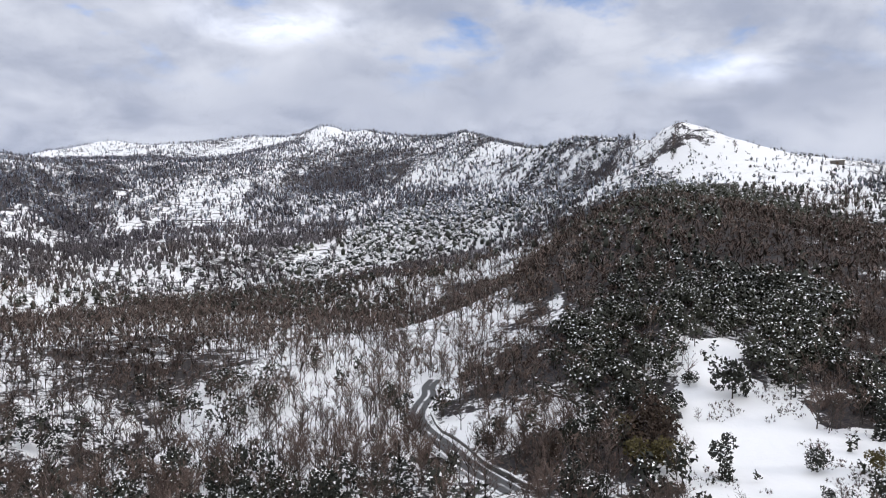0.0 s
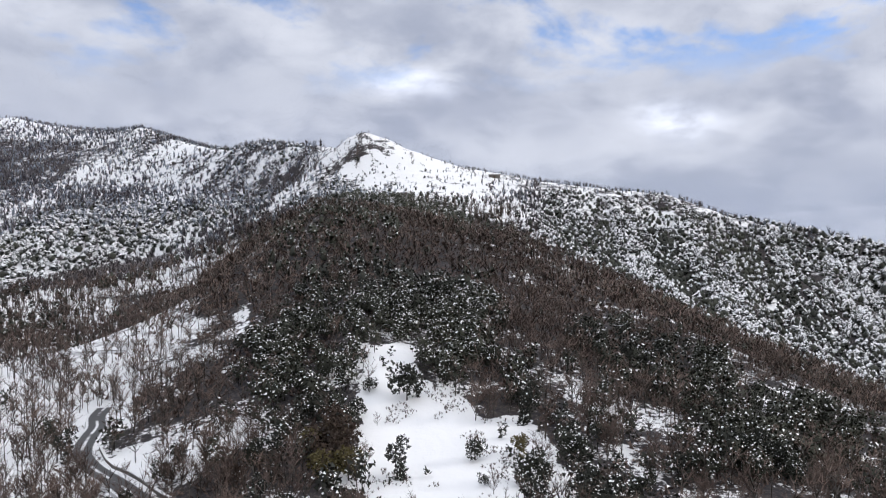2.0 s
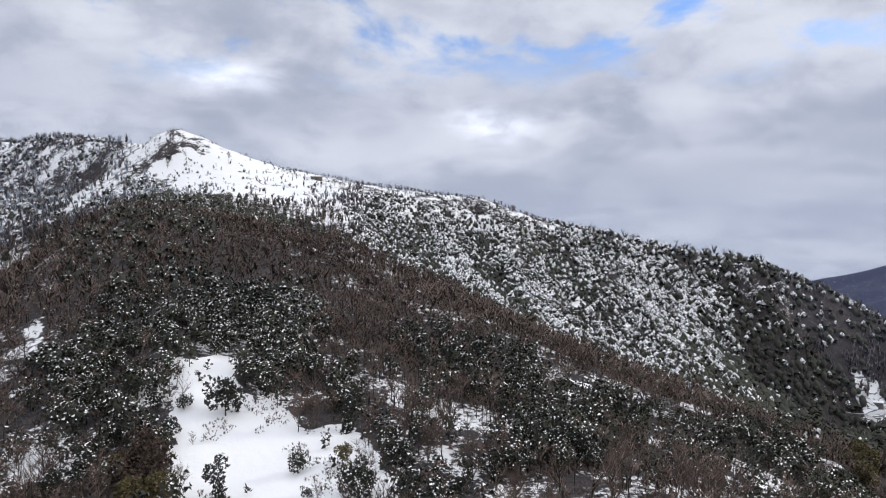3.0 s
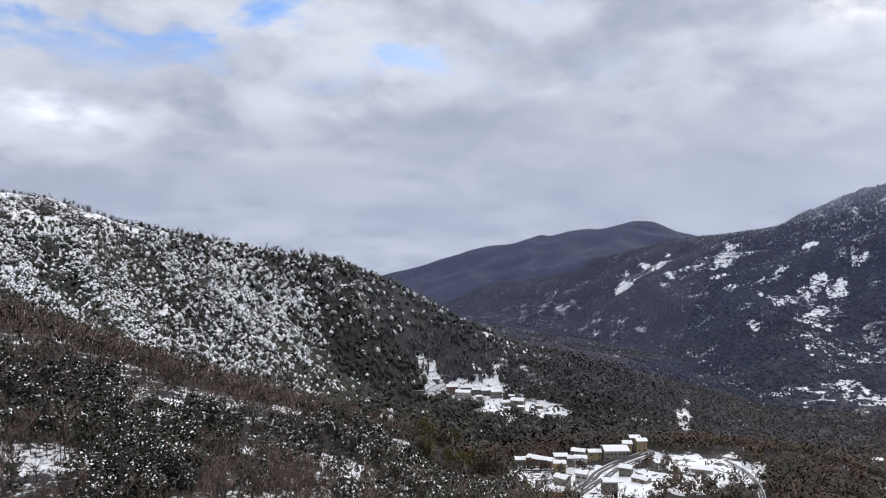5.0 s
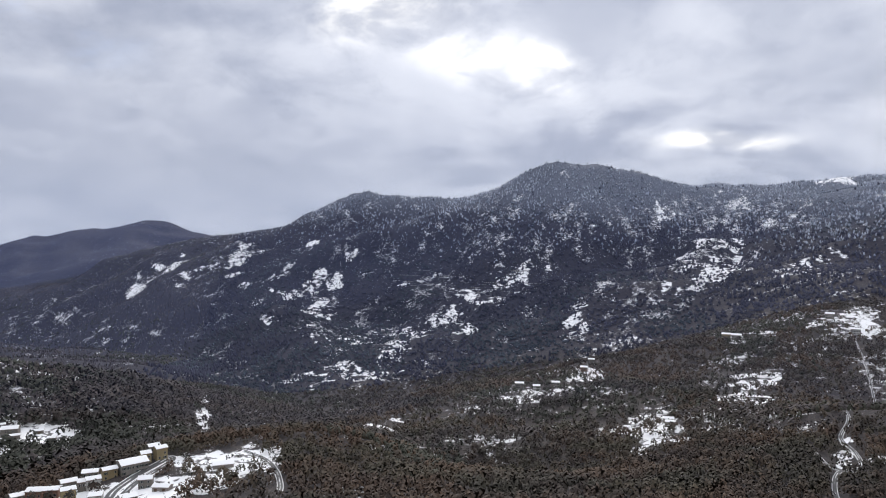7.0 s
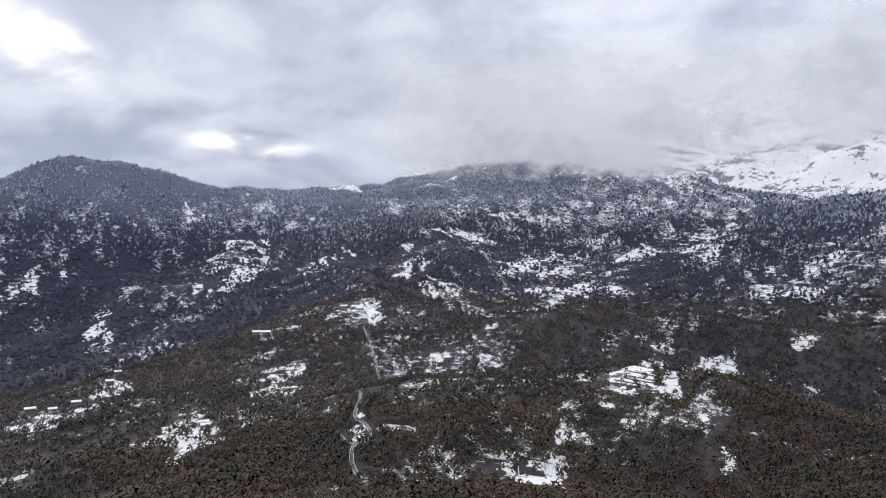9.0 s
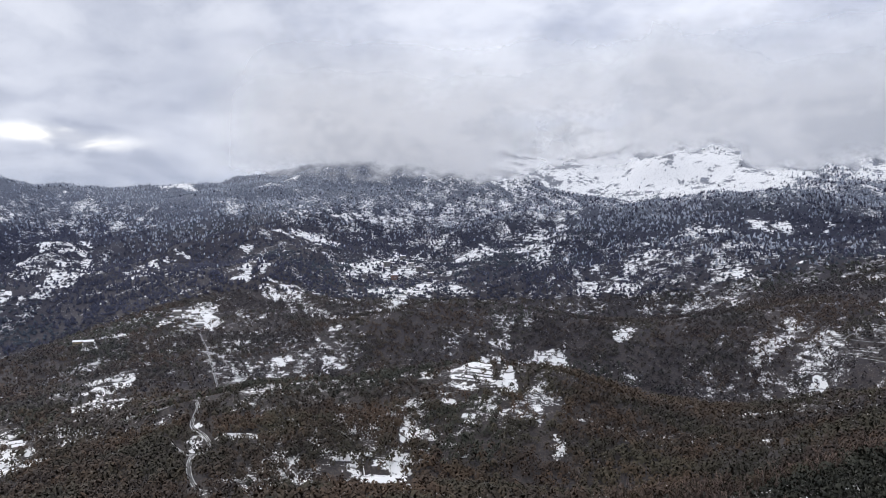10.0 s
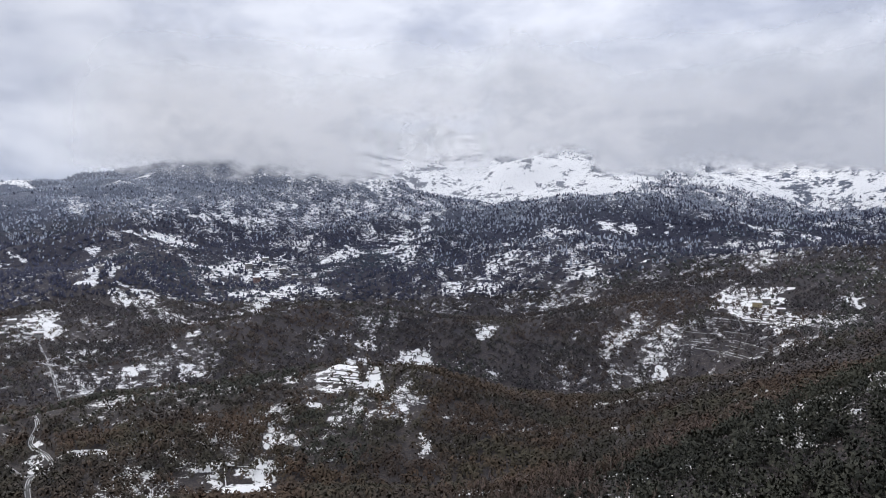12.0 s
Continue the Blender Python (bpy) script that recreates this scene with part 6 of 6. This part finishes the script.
def tree_models():
    rng = np.random.RandomState(23)
    made = {}
    made["b"] = [tree_model("bare_tree", bare_shape(rng, 18, 330, 0.075, 9.0, True, 0.06), BARE, "leafless grey-brown tree standing in the snow", 0.2 + 0.2 * k, False) for k in range(4)]
    made["o"] = [tree_model("holm_oak", leafy_shape(rng, 640, 0.42, 80, 8.0, 2.5, 0.0, True, 0.46), EVERGREEN, "dark evergreen oak with snow on its leaves", 0.15 + 0.25 * k, True) for k in range(3)]
    made["t"] = [tree_model("oak_tree", leafy_shape(rng, 620, 0.36, 6, 8.0, 2.4, 0.0, True, 0.46), OLIVE if k else RUST, "oak with withered olive-brown leaves", 0.4 + 0.2 * k, True) for k in range(3)]
    made["r"] = made["t"]
    return made


MODELS = tree_models()
TREES = [
    (129.0, 601.7, 9.0, "b"), (88, 636, 9.0, "b"), (86, 628, 8.0, "b"), (84, 620, 8.5, "b"), (83, 612, 7.5, "o"), (81, 604, 8.0, "b"),
        (27.1, 130.5, 8.1, "o"), (42.8, 132.8, 5.9, "o"), (35.1, 163.6, 12.3, "o"), (38.1, 165.0, 3.1, "o"), (48.7, 151.9, 10.9, "b"),
    (51.2, 151.1, 10.1, "b"), (53.3, 152.5, 9.4, "b"), (48.0, 175.0, 6.3, "t"), (20.7, 133.7, 7.6, "b"), (17.4, 140.1, 11.3, "t"),
    (15.8, 146.4, 11.1, "t"), (17.3, 132.1, 9.0, "t"), (61.4, 158.1, 8.7, "o"), (51.8, 131.8, 6.2, "t"), (48.4, 118.1, 7.8, "o"),
    (51.1, 119.2, 6.6, "o"), (41.2, 116.5, 5.5, "b"), (40.9, 120.8, 2.8, "o"), (26.9, 169.1, 5.1, "o"), (26.5, 155.0, 3.4, "b"),
    (22.6, 159.7, 6.1, "o"), (43.8, 163.7, 2.0, "b")]
TREES += [
    (-16.0, 144.0, 7.2, "b"), (-13.7, 142.3, 7.3, "b"), (-12.3, 144.4, 6.9, "b"), (-8.9, 140.7, 7.8, "b"), (-5.9, 132.9, 7.9, "b"),
    (-2.0, 133.0, 6.4, "b"), (-3.1, 137.0, 7.1, "t"), (-20.1, 151.6, 6.0, "b"), (-26.1, 154.7, 4.9, "b"), (-37.4, 148.1, 7.2, "b"),
    (-35.9, 152.6, 6.8, "b"), (-45.0, 162.6, 5.9, "b"), (-41.1, 171.9, 7.6, "o"), (-49.1, 186.4, 9.0, "o"), (1.0, 129.1, 5.2, "o"),
    (-29.3, 143.9, 5.2, "b")]
# withered oaks on the end of the spur
TREES += [
    (220.4, 125.3, 10.4, "t"), (223.7, 124.2, 10.4, "t"), (232.1, 133.0, 11.7, "t"), (231.7, 128.9, 10.0, "t"), (235.2, 122.6, 9.8, "t"),
    (243.5, 131.4, 11.8, "t"), (246.5, 122.4, 10.1, "t"), (249.3, 128.7, 12.0, "t"), (254.6, 119.7, 11.1, "t"), (257.1, 124.4, 9.6, "t"),
    (259.7, 118.3, 12.3, "t"), (265.9, 123.6, 10.1, "t"), (269.9, 123.2, 12.1, "t"), (273.4, 121.7, 10.4, "t"), (275.6, 120.0, 9.6, "t"),
    (277.7, 124.3, 9.2, "t"), (279.9, 121.2, 10.0, "t"), (286.6, 118.5, 10.2, "t"), (293.2, 114.2, 10.4, "t"), (292.2, 119.2, 10.0, "t")]

tree_random = random.Random(9)
spent = set()
for tx, ty, size, kind in TREES + NEAR_TREES:
    size = size if (tx, ty, size, kind) not in TREES else size / (9.5 if kind == "b" else 8.6)
    choices = MODELS[kind]
    model = choices[tree_random.randrange(len(choices))]
    place = pose(tx, ty, float(ground_z([tx], [ty])[0]) - 0.1, 0, 0, tree_random.uniform(0, 360)) @ Matrix.Diagonal((size * tree_random.uniform(0.9, 1.1), size * tree_random.uniform(0.9, 1.1), size, 1))
    if model.name not in spent:
        model.matrix_basis = place
        spent.add(model.name)
    else:
        copy = copy_thing(model, Matrix())
        copy.matrix_basis = place
for model in {m for ms in MODELS.values() for m in ms}:
    if model.name not in spent:
        for child in list(model.children):
            bpy.data.objects.remove(child)
        bpy.data.objects.remove(model)


# ---- low scrub in the open ----


def scrub():
    rng = np.random.RandomState(31)
    p = spread(rng, 90, 1500, 5.0, 0.5)
    x, y = p[:, 0], p[:, 1]
    open_, left = fields_at(x, y)
    keep = (open_ > 0.55) & (rng.uniform(size=len(p)) < 0.42 + 1.2 * (fbm(x, y, 30, 2, 91) - 0.5)) & ~near_building(x, y) & (np.hypot(x - 35, y - 143) > 14)
    p, x, y = p[keep], x[keep], y[keep]
    shapes = [leafy_shape(np.random.RandomState(40 + k), 16, 1.0, 3, 5.0, 2.2, 0.0, False) for k in range(4)]
    plant("scrub", shapes, p, ground_z(x, y), rng.uniform(0.15, 0.6, len(p)), rng.uniform(0, 1, len(p)), (EVERGREEN, BARK, SNOW), "low dark scrub poking through the snow")
    # dead bracken and twigs in the near clearing
    n = 3400
    q = np.stack([rng.normal(38, 13, n), rng.normal(146, 17, n)], -1)
    q = q[fbm(q[:, 0], q[:, 1], 7, 2, 95) > 0.52]
    shapes = [bare_shape(np.random.RandomState(60 + k), 0, 9, 0.35, 3.0, False) for k in range(4)]
    plant("dead_bracken", shapes, q, ground_z(q[:, 0], q[:, 1]) - 0.35, rng.uniform(0.14, 0.42, len(q)), rng.uniform(0, 0.2, len(q)), (BARE, BARK, SNOW), "dead bracken and fallen twigs sticking out of the snow")


def undergrowth():
    """Knee-high brush of withered bracken and saplings on the forest floor of the near hills."""
    rng = np.random.RandomState(37)
    p = spread(rng, 95, 460, 2.6, 0.2)
    x, y = p[:, 0], p[:, 1]
    z = ground_z(x, y)
    open_ = fields_at(x, y)[0]
    keep = (y > 70) & (open_ < 0.2) & ~near_building(x, y) & seen_from_camera(x, y)
    keep &= rng.uniform(size=len(p)) < 0.20 + 0.75 * smooth(-snow_share(x, y, z), -0.5, -0.25)
    p, z, r = p[keep], z[keep], np.hypot(x, y)[keep]
    shapes = [brush_shape(np.random.RandomState(90 + k), 6, 0.30, 1.9, 1.3) for k in range(6)]
    tint = np.clip(fbm(p[:, 0], p[:, 1], 25, 2, 83) + rng.normal(size=len(p)) * 0.2, 0, 1)
    plant("undergrowth", shapes, p, z - 0.1, rng.uniform(0.5, 1.3, len(p)), tint, (BARE, BARK, SNOW), "withered brown brush on the forest floor")


scrub()
undergrowth()
